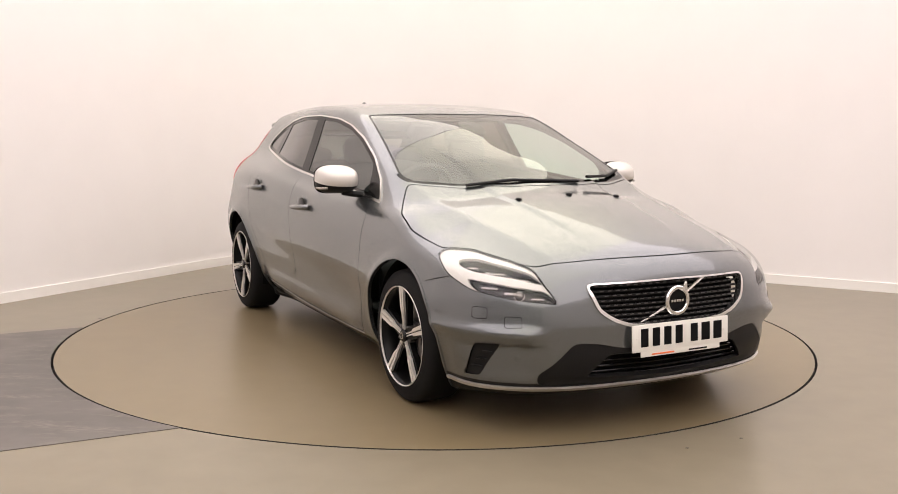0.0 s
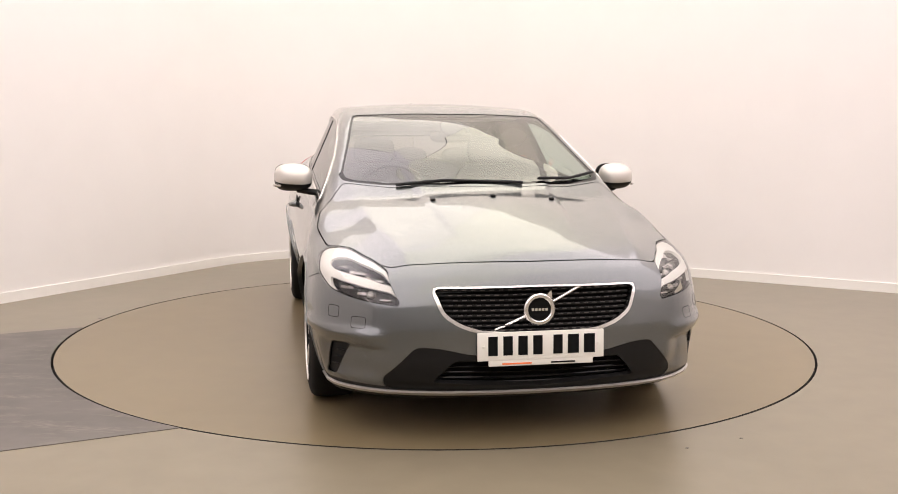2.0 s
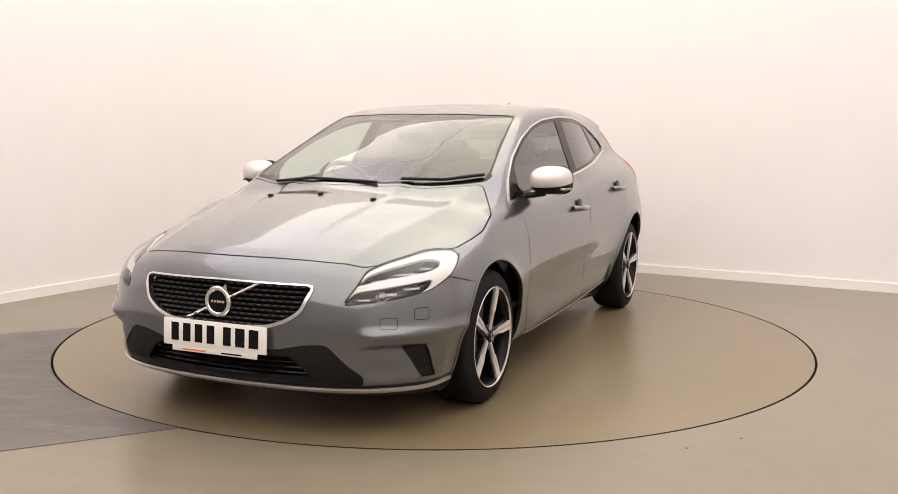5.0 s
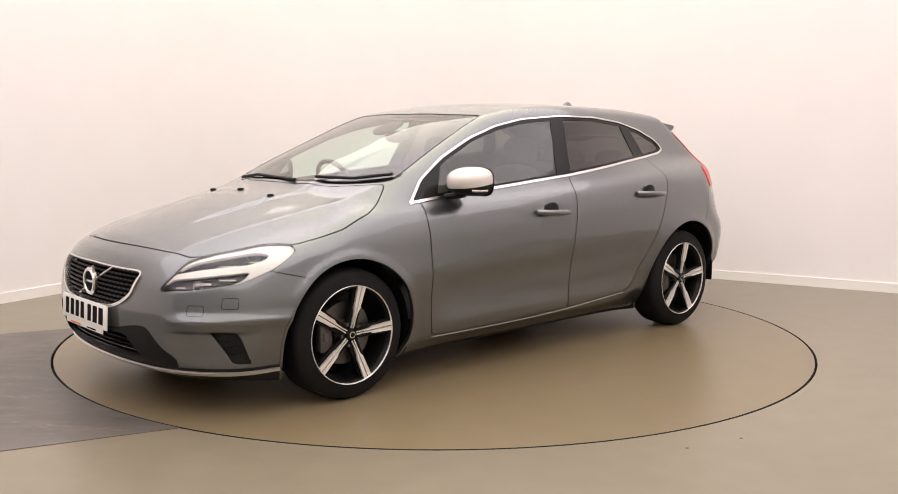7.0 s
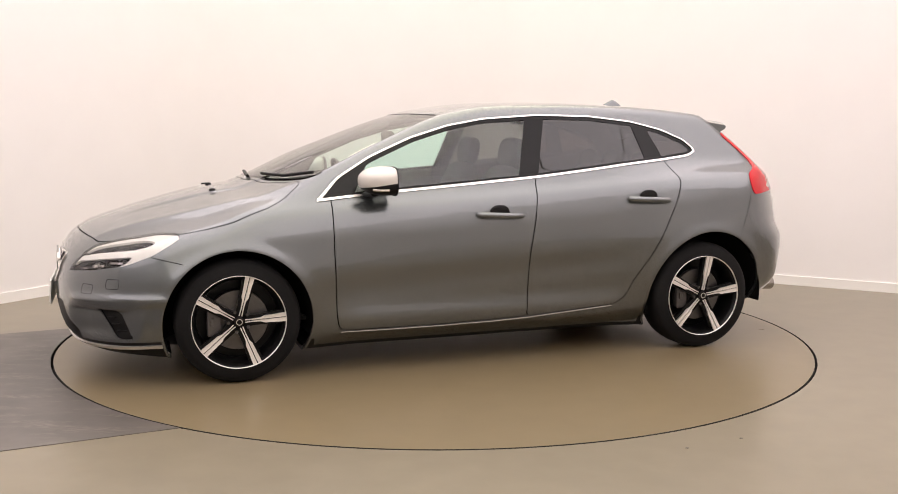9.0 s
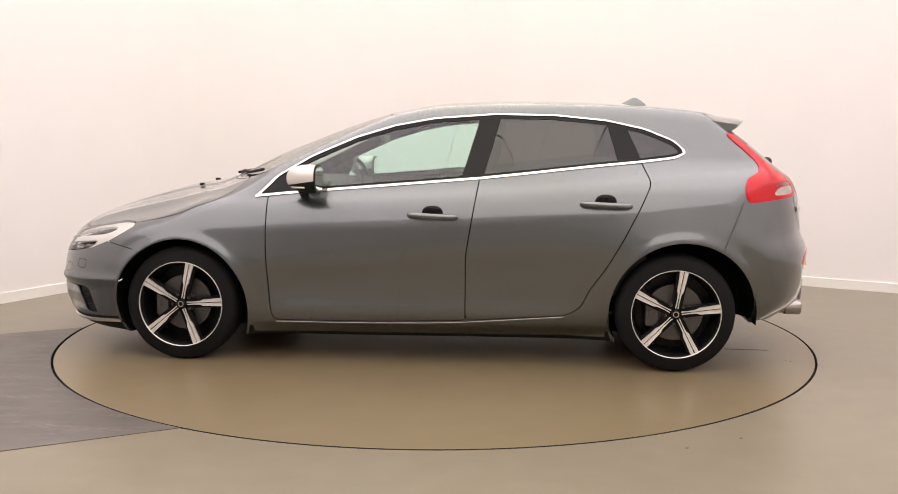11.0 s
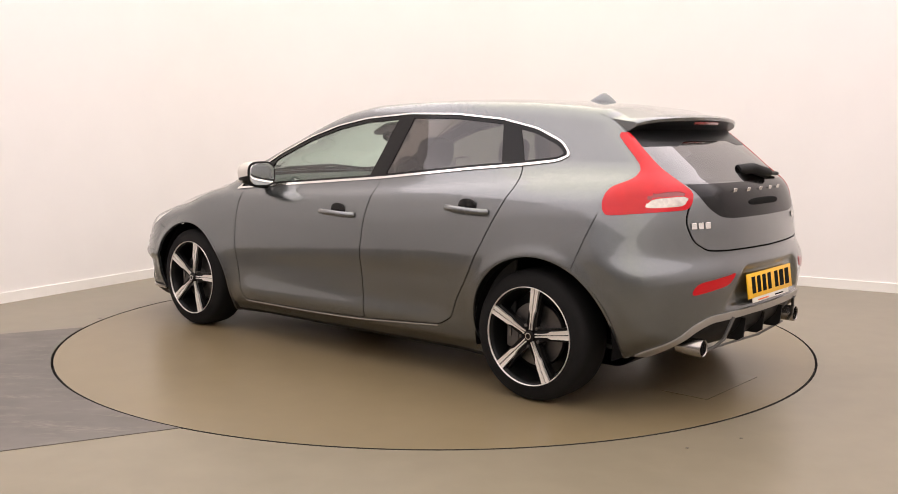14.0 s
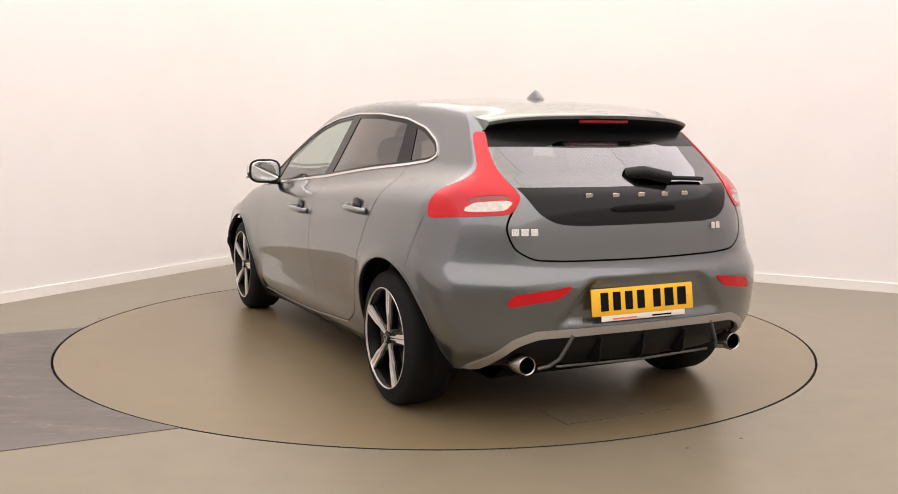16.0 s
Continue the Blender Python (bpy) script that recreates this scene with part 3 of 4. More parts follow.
STRIP = [(0, .455), (.20, .455), (.515, .447), (.603, .412), (.662, .348), (.72, .262), (.66, .262), (.625, .335), (.58, .385), (.50, .416), (.19, .424), (0, .424)]
REFLECTOR = [(.645, .545), (.610, .600), (.368, .630), (.422, .580)]


WASHER_A = [(53.4, .490), (53.6, .536), (49.7, .538), (49.5, .492)]
WASHER_B = [(45.2, .462), (45.4, .506), (41.4, .508), (41.2, .464)]


def mirror_y(poly, axis):
    """Closes an outline that ends on the centre line with its mirror image."""
    flip = [((-a, b) if axis == 0 else (a, -b)) for a, b in reversed(poly)]
    return poly + [q for q in flip if q[axis] != 0]


AX = lambda P: P[:, 0]
AY = lambda P: P[:, 1]
AZ = lambda P: P[:, 2]
FU = lambda P: np.degrees(np.arctan2(AY(P), AX(P) - 2.6)) * DEG
RU = lambda P: np.degrees(np.arctan2(AY(P), 0.1 - AX(P))) * DEG
deg = lambda poly: [(u * DEG, z) for u, z in poly]
g_dlo = lambda P: outline(DLO, AX(P), AZ(P))
g_chrome = lambda P: g_dlo(P) + 0.0085 + 0.004 * step(0.12, 0.04, AZ(P) - BELT(AX(P)))
g_fdoor = lambda P: outline(FRONT_DOOR, AX(P), AZ(P))
g_rdoor = lambda P: outline(REAR_DOOR, AX(P), AZ(P))
g_bonnet = lambda P: outline(mirror_y(BONNET, 1), AX(P), AY(P))
g_screen = lambda P: outline(mirror_y(SCREEN_EDGE, 1), AX(P), AY(P))
g_head = lambda P: outline(deg(HEADLAMP), FU(P), AZ(P))
g_pock = lambda P: np.minimum(outline(deg(POCKET_UP), FU(P), AZ(P)), outline(deg(POCKET_LOW), FU(P), AZ(P)))
g_tail = lambda P: outline(deg(TAIL_LAMP), RU(P), AZ(P))
g_rev = lambda P: outline(deg(REVERSE_LAMP), RU(P), AZ(P))
g_tdark = lambda P: outline(deg(TAIL_DARK), RU(P), AZ(P))
g_gate = lambda P: outline(mirror_y(TAILGATE, 0), AY(P), AZ(P))
g_rglass = lambda P: outline(mirror_y(REAR_GLASS, 0), AY(P), AZ(P))
glass_top = lambda P: AZ(P) - (1.208 - 0.022 * step(0.22, 0.34, AY(P)))
g_grille = lambda P: outline(mirror_y(GRILLE, 0), AY(P), AZ(P))
g_grille_in = lambda P: g_grille(P) + 0.014 - 0.007 * step(0.595, 0.622, AZ(P))
g_intake = lambda P: outline(mirror_y(INTAKE, 0), AY(P), AZ(P))
g_imesh = lambda P: outline(mirror_y(INTAKE_MESH, 0), AY(P), AZ(P))
g_slot = lambda P: outline(deg(SIDE_SLOT), FU(P), AZ(P))
g_strip = lambda P: outline(mirror_y(STRIP, 0), AY(P), AZ(P))
g_diff = lambda P: outline(mirror_y(DIFFUSER, 0), AY(P), AZ(P))
g_refl = lambda P: outline(REFLECTOR, AY(P), AZ(P))
g_arch = lambda P: np.minimum(np.hypot(AX(P) - 2.645, AZ(P) - 0.30) - 0.366, np.hypot(AX(P) + 0.035, AZ(P) - 0.305) - 0.380)
LIP_GREY = material("lip_silver", (0.60, 0.58, 0.55), 0.28, 0.8)
line = lambda x0, z0, x1, z1: (lambda P: AX(P) - (x0 + (AZ(P) - z0) * (x1 - x0) / (z1 - z0)))
p_b0, p_b1 = line(1.037, 1.325, 1.131, .997), line(.924, 1.332, 1.015, 1.005)
p_c0, p_c1 = line(.362, 1.307, .298, 1.079), line(.262, 1.291, .175, 1.095)
p_sail = line(1.93, 1.14, 2.06, .90)
shift = lambda g, d: (lambda P: g(P) - d)
SIDEWAYS = lambda P: (AY(P) > 0.45)
FRONT = lambda P: (AX(P) > 2.9)
REAR = lambda P: (AX(P) < -0.1)
UP = lambda P: (AZ(P) > 0.62) & (AX(P) > 1.2)
GAP = 0.0028
bumper_line = lambda P: AZ(P) - (0.595 + 0.25 * np.maximum(0, AX(P) - 2.86))
rear_bumper_line = line(-0.325, 0.885, -0.235, 0.66)

skin = Skin()
for g, where in ((g_dlo, SIDEWAYS), (g_chrome, SIDEWAYS), (shift(g_dlo, -0.026), SIDEWAYS),
                 (p_b0, SIDEWAYS), (p_b1, SIDEWAYS), (p_c0, SIDEWAYS), (p_c1, SIDEWAYS), (p_sail, SIDEWAYS),
                 (shift(g_fdoor, GAP), SIDEWAYS), (shift(g_fdoor, -GAP), SIDEWAYS), (shift(g_rdoor, GAP), SIDEWAYS), (shift(g_rdoor, -GAP), SIDEWAYS),
                 (g_arch, SIDEWAYS), (shift(g_arch, 0.012), SIDEWAYS),
                 (shift(g_bonnet, GAP), UP), (shift(g_bonnet, -GAP), UP), (g_screen, UP), (shift(g_screen, 0.025), UP), (shift(g_screen, 0.012), UP),
                 (shift(g_head, 0.003), FRONT), (g_head, FRONT), (g_pock, FRONT),
                 (g_grille, FRONT), (g_grille_in, FRONT), (g_intake, FRONT), (g_imesh, FRONT), (g_slot, FRONT),
                 (lambda P: AZ(P) - 0.210, FRONT), (lambda P: AZ(P) - 0.197, FRONT),
                 (g_tail, REAR), (g_rev, REAR), (g_tdark, REAR),
                 (shift(g_gate, GAP * 1.3), REAR), (shift(g_gate, -GAP * 1.3), REAR), (g_rglass, REAR), (lambda P: AZ(P) - 1.022, REAR), (glass_top, REAR),
                 (g_strip, REAR), (g_refl, REAR), (g_diff, REAR),
                 (shift(bumper_line, 0.002), FRONT), (shift(bumper_line, -0.002), FRONT),
                 (shift(rear_bumper_line, 0.002), REAR), (shift(rear_bumper_line, -0.002), REAR),
                 (lambda P: AZ(P) - 0.226, None), (lambda P: AZ(P) - 0.152, None), (lambda P: AZ(P) - 0.19, None), (lambda P: AY(P) - (0.56 - 0.02 * AX(P)), lambda P: (AZ(P) > 1.2) & (AX(P) < 1.7))):
    skin.cut(g, where)
skin.finish()
C = skin.C
on_side, up, fr, re = C[:, 1] > 0.45, C[:, 2] > 0.62, C[:, 0] > 2.9, C[:, 0] < -0.1
dlo, arch = g_dlo(C), g_arch(C)
mk = skin.mark
mk("hole", on_side & (arch < 0))
mk("arch_lip_f", on_side & (arch < 0.012) & (C[:, 0] > 1.3))
mk("arch_lip_r", on_side & (arch < 0.012))
mk("chrome", on_side & (dlo < 0) & (g_chrome(C) > 0))
inner = on_side & (dlo < -0.026)
mk("front_glass", inner & (p_b0(C) > 0) & (p_sail(C) < 0))
mk("rear_glass_side", inner & (p_b1(C) < 0) & (p_c0(C) > 0))
mk("quarter_glass", inner & (p_c1(C) < 0))
mk("pillar", on_side & (dlo < 0))
mk("headlamp_dark", fr & (g_pock(C) < 0) & (g_head(C) < 0))
mk("headlamp_light", fr & (g_head(C) < 0))
mk("gap", fr & (g_head(C) < 0.003))
mk("grille", fr & (g_grille_in(C) < 0))
mk("grille_frame", fr & (g_grille(C) < 0))
mk("reverse", re & (g_rev(C) < 0) & (g_tail(C) < 0))
mk("tail_dark", re & (g_tdark(C) < 0) & (g_tail(C) < 0))
mk("tail_lamp", re & (g_tail(C) < 0))
mk("windscreen", up & (C[:, 2] > 0.9) & (C[:, 0] > 1.3) & (g_screen(C) < 0))
bon = g_bonnet(C)
mk("bonnet", up & (C[:, 0] > 2.2) & (bon < -GAP))
mk("gap", up & (C[:, 0] > 2.2) & (bon < GAP) & (g_screen(C) > 0.012))
mk("cowl", up & (C[:, 2] > 0.9) & (C[:, 0] > 1.3) & (g_screen(C) < np.where(C[:, 0] > 2.2, 0.025, 0.012)))
mk("under", C[:, 2] < np.where((C[:, 0] > 0.36) & (C[:, 0] < 2.27), 0.152, 0.19))
mk("intake_mesh", fr & (g_imesh(C) < 0))
mk("intake", fr & (g_intake(C) < 0))
mk("side_slot", fr & (g_slot(C) < 0))
mk("lip", fr & (C[:, 2] < 0.210) & (C[:, 2] > 0.197))
mk("sill_f", (C[:, 2] < 0.226) & (C[:, 0] > 2.645))
mk("sill_r", (C[:, 2] < 0.226) & (C[:, 0] < -0.035))
mk("sill", C[:, 2] < 0.226)
gate = g_gate(C)
mk("glass_band", re & (g_rglass(C) < 0) & (C[:, 2] > 1.022) & (glass_top(C) > 0))
mk("rear_glass", re & (g_rglass(C) < 0) & (C[:, 2] > 1.022))
mk("gate_panel", re & (g_rglass(C) < 0))
mk("tailgate", re & (gate < -GAP * 1.3) & (C[:, 0] < -0.3) & (C[:, 2] < 1.28))
mk("gap", re & (gate < GAP * 1.3) & (C[:, 0] < -0.3) & (C[:, 2] < 1.28))
mk("strip", re & (g_strip(C) < 0))
mk("diffuser", re & (g_diff(C) < 0))
mk("reflector", re & (g_refl(C) < 0))
below = C[:, 2] < np.interp(C[:, 0], [-.1, .05, .213, .45, 1.03, 1.681, 2.108, 2.3], [1.14, 1.108, 1.085, 1.061, .996, .941, .904, .89]) + 0.012
mk("front_door", below & on_side & (g_fdoor(C) < -GAP))
mk("gap", below & on_side & (g_fdoor(C) < GAP))
mk("rear_door", below & on_side & (g_rdoor(C) < -GAP))
mk("gap", below & on_side & (g_rdoor(C) < GAP))
bl = bumper_line(C)
mk("front_bumper", (C[:, 0] > 2.7) & (bl < -0.002))
mk("gap", (C[:, 0] > 2.7) & (C[:, 0] < 3.1) & (bl < 0.002))
mk("front_bumper", C[:, 0] > 3.13)
mk("fender", C[:, 0] > 2.17)
rbl = rear_bumper_line(C)
mk("rear_bumper", (C[:, 2] < 0.90) & (C[:, 0] < -0.15) & (rbl < -0.002))
mk("gap", (C[:, 2] < 0.89) & (C[:, 0] < -0.15) & (rbl < 0.002))
mk("roof", (C[:, 2] > 1.2) & (C[:, 1] < 0.56 - 0.02 * C[:, 0]))
mk("quarter_panel", C[:, 0] < 3)

LAMPS = {}
car = tagged(new("car"), "grey metallic five-door hatchback car parked on a turntable", "car")
piece = skin.piece
for side in "LR":
    piece("fender", "front_fender", PAINT, car, side)
    fd = piece("front_door", "front_door", PAINT, car, side)
    rd = piece("rear_door", "rear_door", PAINT, car, side)
    piece("quarter_panel", "quarter_panel", PAINT, car, side)
    piece("sill_f", "bumper_edge", BLACK, car, side)
    piece("sill_r", "bumper_edge", BLACK, car, side)
    piece("sill", "sill", PAINT, car, side, label="grey painted sill")
    piece("arch_lip_f", "wheel_arch_edge", PAINT, car, side, 0.004, 0.02)
    piece("arch_lip_r", "wheel_arch_edge", PAINT, car, side, 0.004, 0.02)
    piece("chrome", "window_trim", CHROME, car, side, 0.005, 0.010, "bright satin chrome window trim")
    piece("pillar", "window_pillar", GLOSS_BLACK, car, side, -0.001, 0.012, "gloss black window pillar")
    piece("front_glass", "front_window", GLASS, car, side, -0.004, 0.0, "clear side window")
    piece("rear_glass_side", "rear_window", PRIVACY, car, side, -0.004, 0.0, "dark tinted side window")
    piece("quarter_glass", "quarter_window", PRIVACY, car, side, -0.004, 0.0, "dark tinted side window")
    hl = piece(("headlamp_dark", "headlamp_light"), "headlamp", LENS, car, side, 0.001, 0.0, "clear headlamp cover")
    LAMPS[1 if side == "L" else -1] = hl
    piece("headlamp_light", "daytime_light", DRL, hl, side, -0.010, 0.012, "white hammer-shaped daytime light")
    piece("headlamp_dark", "lamp_housing", HOUSING, hl, side, -0.05, 0.0, "black headlamp housing")
    tl = piece("tail_lamp", "tail_lamp", RED, car, side, 0.004, 0.012, "red tail lamp")
    piece("reverse", "reversing_lamp", WHITE_LAMP, tl, side, 0.003, 0.012, "clear reversing lamp")
    piece("tail_dark", "lamp_band", RED_DARK, tl, side, 0.002, 0.010, "dark red lamp band")
    piece("side_slot", "side_intake", BLACK, car, side, -0.012, 0.014)
    piece("reflector", "rear_reflector", RED, car, side, 0.003, 0.012, "red rear reflector")
bonnet = piece("bonnet", "bonnet", PAINT, car, "LR")
piece("roof", "roof", PAINT, car, "LR")
front_bumper = piece("front_bumper", "front_bumper", PAINT, car, "LR")
rear_bumper = piece("rear_bumper", "rear_bumper", PAINT, car, "LR")
piece("windscreen", "windscreen", SCREEN, car, "LR", -0.003, 0.0, "clear windscreen")
piece("cowl", "windscreen_surround", GLOSS_BLACK, car, "LR", -0.003, 0.01)
piece("under", "underbody", BLACK, car, "LR", 0, 0)
piece("intake", "lower_intake", BLACK, front_bumper, "LR", -0.004, 0.02, "matt black lower intake surround")
piece("intake_mesh", "intake_mesh", LINER, front_bumper, "LR", -0.05, 0.0)
piece("lip", "front_lip", LIP_GREY, front_bumper, "LR", 0.010, 0.018, "thin silver front lip")
piece("grille_frame", "grille_frame", CHROME, car, "LR", 0.008, 0.03, "satin chrome grille frame")
piece("grille", "grille_backing", LINER, car, "LR", -0.045, 0.0)
gate_ob = piece("tailgate", "tailgate", PAINT, car, "LR")
piece("gate_panel", "tailgate_panel", GLOSS_BLACK, gate_ob, "LR", 0.001, 0.008, "gloss black tailgate panel")
piece("rear_glass", "rear_windscreen", BACKLIGHT, gate_ob, "LR", 0.0, 0.0, "dark tinted rear window")
piece("glass_band", "rear_window_band", BAND, gate_ob, "LR", 0.001, 0.006, "gloss black band above the rear window")
piece("strip", "bumper_strip", STRIP_SILVER, rear_bumper, "LR", 0.008, 0.02, "satin silver bumper strip")
piece("diffuser", "diffuser", BLACK, rear_bumper, "LR", -0.02, 0.0, "matt black rear diffuser")
piece(("fender", "front_door", "rear_door", "quarter_panel", "gap", "roof", "bonnet", "front_bumper", "rear_bumper", "tailgate", "gate_panel", "sill", "side_slot",
       "tail_lamp", "tail_dark", "reverse", "arch_lip_f", "arch_lip_r", "sill_f", "sill_r"), "inner_shell", LINER, car, "LR", -0.02, 0.0)


# ---- wheels ----
def wheel_thing(x, side, phase):
    y = 0.876 * side
    w = new("wheel")
    w.parent = car
    w.matrix_basis = pose(x, y, 0.310, 0, 0, 0 if side > 0 else 180)
    prof = [(0.232, 0.0), (0.236, 0.006), (0.248, 0.003), (0.272, -0.003), (0.292, -0.010), (0.303, -0.022), (0.3085, -0.04), (0.310, -0.07), (0.310, -0.15),
            (0.306, -0.19), (0.29, -0.212), (0.25, -0.218), (0.228, -0.205)]
    part("tyre", revolve(prof, 72), TYRE, w, "black rubber tyre")
    part("rim_barrel", revolve([(0.228, -0.002), (0.222, -0.006), (0.214, -0.03), (0.205, -0.06), (0.200, -0.16), (0.21, -0.2)], 64), RIM_BLACK, w, "gloss black rim barrel")
    part("rim_lip", revolve([(0.2325, -0.004), (0.2325, 0.004), (0.2305, 0.006), (0.2280, 0.004), (0.2272, -0.006)], 72), ALLOY, w, "machined silver rim lip")
    part("rim_back", revolve([(0.0, -0.13), (0.206, -0.13)], 40), RIM_BLACK, w)
    part("brake_disc", revolve([(0.062, -0.075), (0.066, -0.070), (0.148, -0.070), (0.150, -0.074), (0.150, -0.095), (0.06, -0.095)], 56), STEEL, w, "worn steel brake disc")
    part("disc_hub", revolve([(0.0, -0.05), (0.062, -0.052), (0.066, -0.075)], 40), CALIPER, w)
    cal = solid(0.07, 0.05, 0.15, 0.012, 2, pose(0.118 if side > 0 else -0.118, -0.065, 0.0))
    part("caliper", cal, CALIPER, w, "dark grey brake caliper")
    part("caliper_clip", solid(0.018, 0.008, 0.04, 0.002, 1, pose(0.128 if side > 0 else -0.128, -0.037, 0.0)), STEEL, w)
    for k in range(5):
        a = phase + 72 * k
        m = pose(0, 0, 0, 0, -a, 0)
        body = [(0.02, -0.030), (0.06, -0.027), (0.11, -0.027), (0.16, -0.030), (0.229, -0.036), (0.229, 0.036), (0.16, 0.030), (0.11, 0.027), (0.06, 0.027), (0.02, 0.030)]
        part("spoke", plate_of(body, -0.03, m @ pose(0, -0.019, 0)), RIM_BLACK, w, "black wheel spoke", False)
        for s in (1, -1):
            face = [(0.030, 0.004), (0.030, 0.009), (0.060, 0.0075), (0.105, 0.0095), (0.124, 0.0175), (0.160, 0.0185), (0.2285, 0.0225), (0.2285, 0.0026), (0.10, 0.0020)]
            bm = plate_of([(r, z * s) for r, z in face], -0.012, m @ pose(0, 0.001, 0))
            for v in bm.verts:
                r = math.hypot(v.co.x, v.co.z)
                v.co.y -= 0.016 * max(0, 1 - r / 0.2)
            part("spoke_face", bm, ALLOY, w, "machined silver spoke face", False)
        b = radians(a + 36)
        part("wheel_bolt", revolve([(0.0, 0.004), (0.006, 0.004), (0.0085, 0.0), (0.0085, -0.03)], 10, pose(0.052 * math.cos(b), -0.016, 0.052 * math.sin(b))), STEEL, w)
    part("hub_cap", revolve([(0.0, -0.004), (0.018, -0.004), (0.026, -0.006), (0.030, -0.012), (0.031, -0.03)], 32), GLOSS_BLACK, w, "black hub cap")
    part("hub_ring", revolve([(0.012, -0.004), (0.012, -0.0015), (0.016, -0.0015), (0.016, -0.004)], 28), CHROME, w)
    return w


for wx, s, ph in ((WHEELBASE, 1, 32), (0.0, 1, 27), (WHEELBASE, -1, 90), (0.0, -1, 60)):
    wheel_thing(wx, s, ph)


def wheel_well(cx, cz, r, side, lo, hi):
    bm = bmesh.new()
    n, rows = 36, []
    for i in range(n + 1):
        a = radians(lo + (hi - lo) * i / n)
        rows.append([bm.verts.new((cx + rr * math.cos(a), side * yy, max(0.19, cz + rr * math.sin(a)))) for yy, rr in ((0.83, r + 0.002), (0.78, r + 0.004), (0.60, r), (0.55, r - 0.03), (0.55, 0.02))])
    for a, b in zip(rows, rows[1:]):
        for k in range(4):
            bm.faces.new((a[k], a[k + 1], b[k + 1], b[k]))
    part("wheel_arch_liner", bm, LINER, car)


for s in (1, -1):
    wheel_well(2.645, 0.30, 0.368, s, -18, 194)
    wheel_well(-0.035, 0.305, 0.382, s, -14, 188)


part("underbody_tray", solid(1.80, 1.24, 0.06, 0.02, 2, pose(1.33, 0, 0.145)), BLACK, car, "black underbody tray")


# ---- front details ----
def grille_bars():
    x_at = lambda y, z: float(NOSE(np.array([z]))[0] - 0.20 * y * y - 0.75 * abs(y) ** 6)
    for k in range(9):
        z = 0.620 - 0.0195 * k
        half = float(np.interp(z, [.442, .456, .482, .525, .615, .64], [.1, .24, .318, .382, .412, .40])) - 0.012
        pts = [(x_at(y, z) - 0.022, y, z) for y in np.linspace(-half, half, 25)]
        part("grille_bar", tube(pts, 0.0042, 6, 1.3), BLACK, car)
        n = int(half / 0.037)
        for j in range(-n, n + 1):
            y = (j + 0.5 * (k % 2)) * 0.037
            if abs(y) < half - 0.02 and abs(y) > 0.01:
                part("grille_stud", solid(0.004, 0.018, 0.003, 0, 0, pose(x_at(y, z) - 0.0165, y, z + 0.002, 0, 0, -22 * y)), CALIPER, car, smooth=False)


grille_bars()
part("grille_diagonal", tube([(3.497, -0.185, 0.462), (3.506, 0, 0.545), (3.472, 0.185, 0.634)], 0.0065, 8), CHROME, car, "chrome diagonal grille bar")
turn90 = pose(0, 0, 0, 0, 0, -90)
part("badge_ring", revolve([(0.046, -0.008), (0.046, 0.008), (0.050, 0.012), (0.060, 0.012), (0.065, 0.006), (0.065, -0.008)], 48, pose(3.513, 0, 0.547) @ turn90), CHROME, car, "round chrome badge ring")
part("badge_disc", revolve([(0.0, 0.004), (0.047, 0.004)], 40, pose(3.513, 0, 0.547) @ turn90), INK, car)
for k in range(5):
    part("badge_mark", solid(0.003, 0.010, 0.010, 0, 0, pose(3.518, -0.028 + 0.014 * k, 0.547)), CHROME, car, smooth=False)
part("badge_arrow", plate_of([(0, 0), (0.035, 0.004), (0.004, 0.035)], 0.01, pose(3.512, 0.05, 0.59) @ turn90), CHROME, car, smooth=False)
for k in range(5):
    z = 0.245 + 0.024 * k
    half = float(np.interp(z, [.225, .25, .345], [.42, .43, .35])) - 0.01
    pts = [(float(NOSE(np.array([z]))[0]) - 0.20 * y * y - 0.035, y, z) for y in np.linspace(-half, half, 15)]
    part("intake_bar", tube(pts, 0.005, 6), GLOSS_BLACK, front_bumper)


def number_plate(x, y, z, lean, mat, turn, name_label):
    p = new("number_plate")
    p.parent = car
    p.matrix_basis = pose(x, y, z, 0, 0, turn) @ pose(0, 0, 0, 0, lean, 0)
    part("plate", solid(0.008, 0.520, 0.113, 0.003, 2), mat, p, name_label)
    part("plate_holder", solid(0.006, 0.43, 0.035, 0.003, 2, pose(-0.001, 0, -0.062)), PLATE_WHITE, p, "white plate holder strip")
    xs = (-0.198, -0.137, -0.076, -0.015, 0.068, 0.132, 0.199)
    for k, yy in enumerate(xs):
        part("plate_bar", solid(0.002, 0.038 if k < 5 else 0.046, 0.076, 0, 0, pose(0.0046, yy, 0.002)), INK, p, "black printed bar", False)
    part("holder_bar", solid(0.002, 0.12, 0.006, 0, 0, pose(0.0028, -0.10, -0.070)), ORANGE, p, "orange printed bar", False)
    part("holder_bar", solid(0.002, 0.10, 0.006, 0, 0, pose(0.0028, 0.09, -0.070)), INK, p, "black printed bar", False)
    for yy in (-0.235, 0.235):
        part("plate_screw", revolve([(0.0, 0.003), (0.005, 0.002), (0.006, 0.0)], 10, pose(0.004, yy, 0.0, 0, 0, -90)), mat, p)


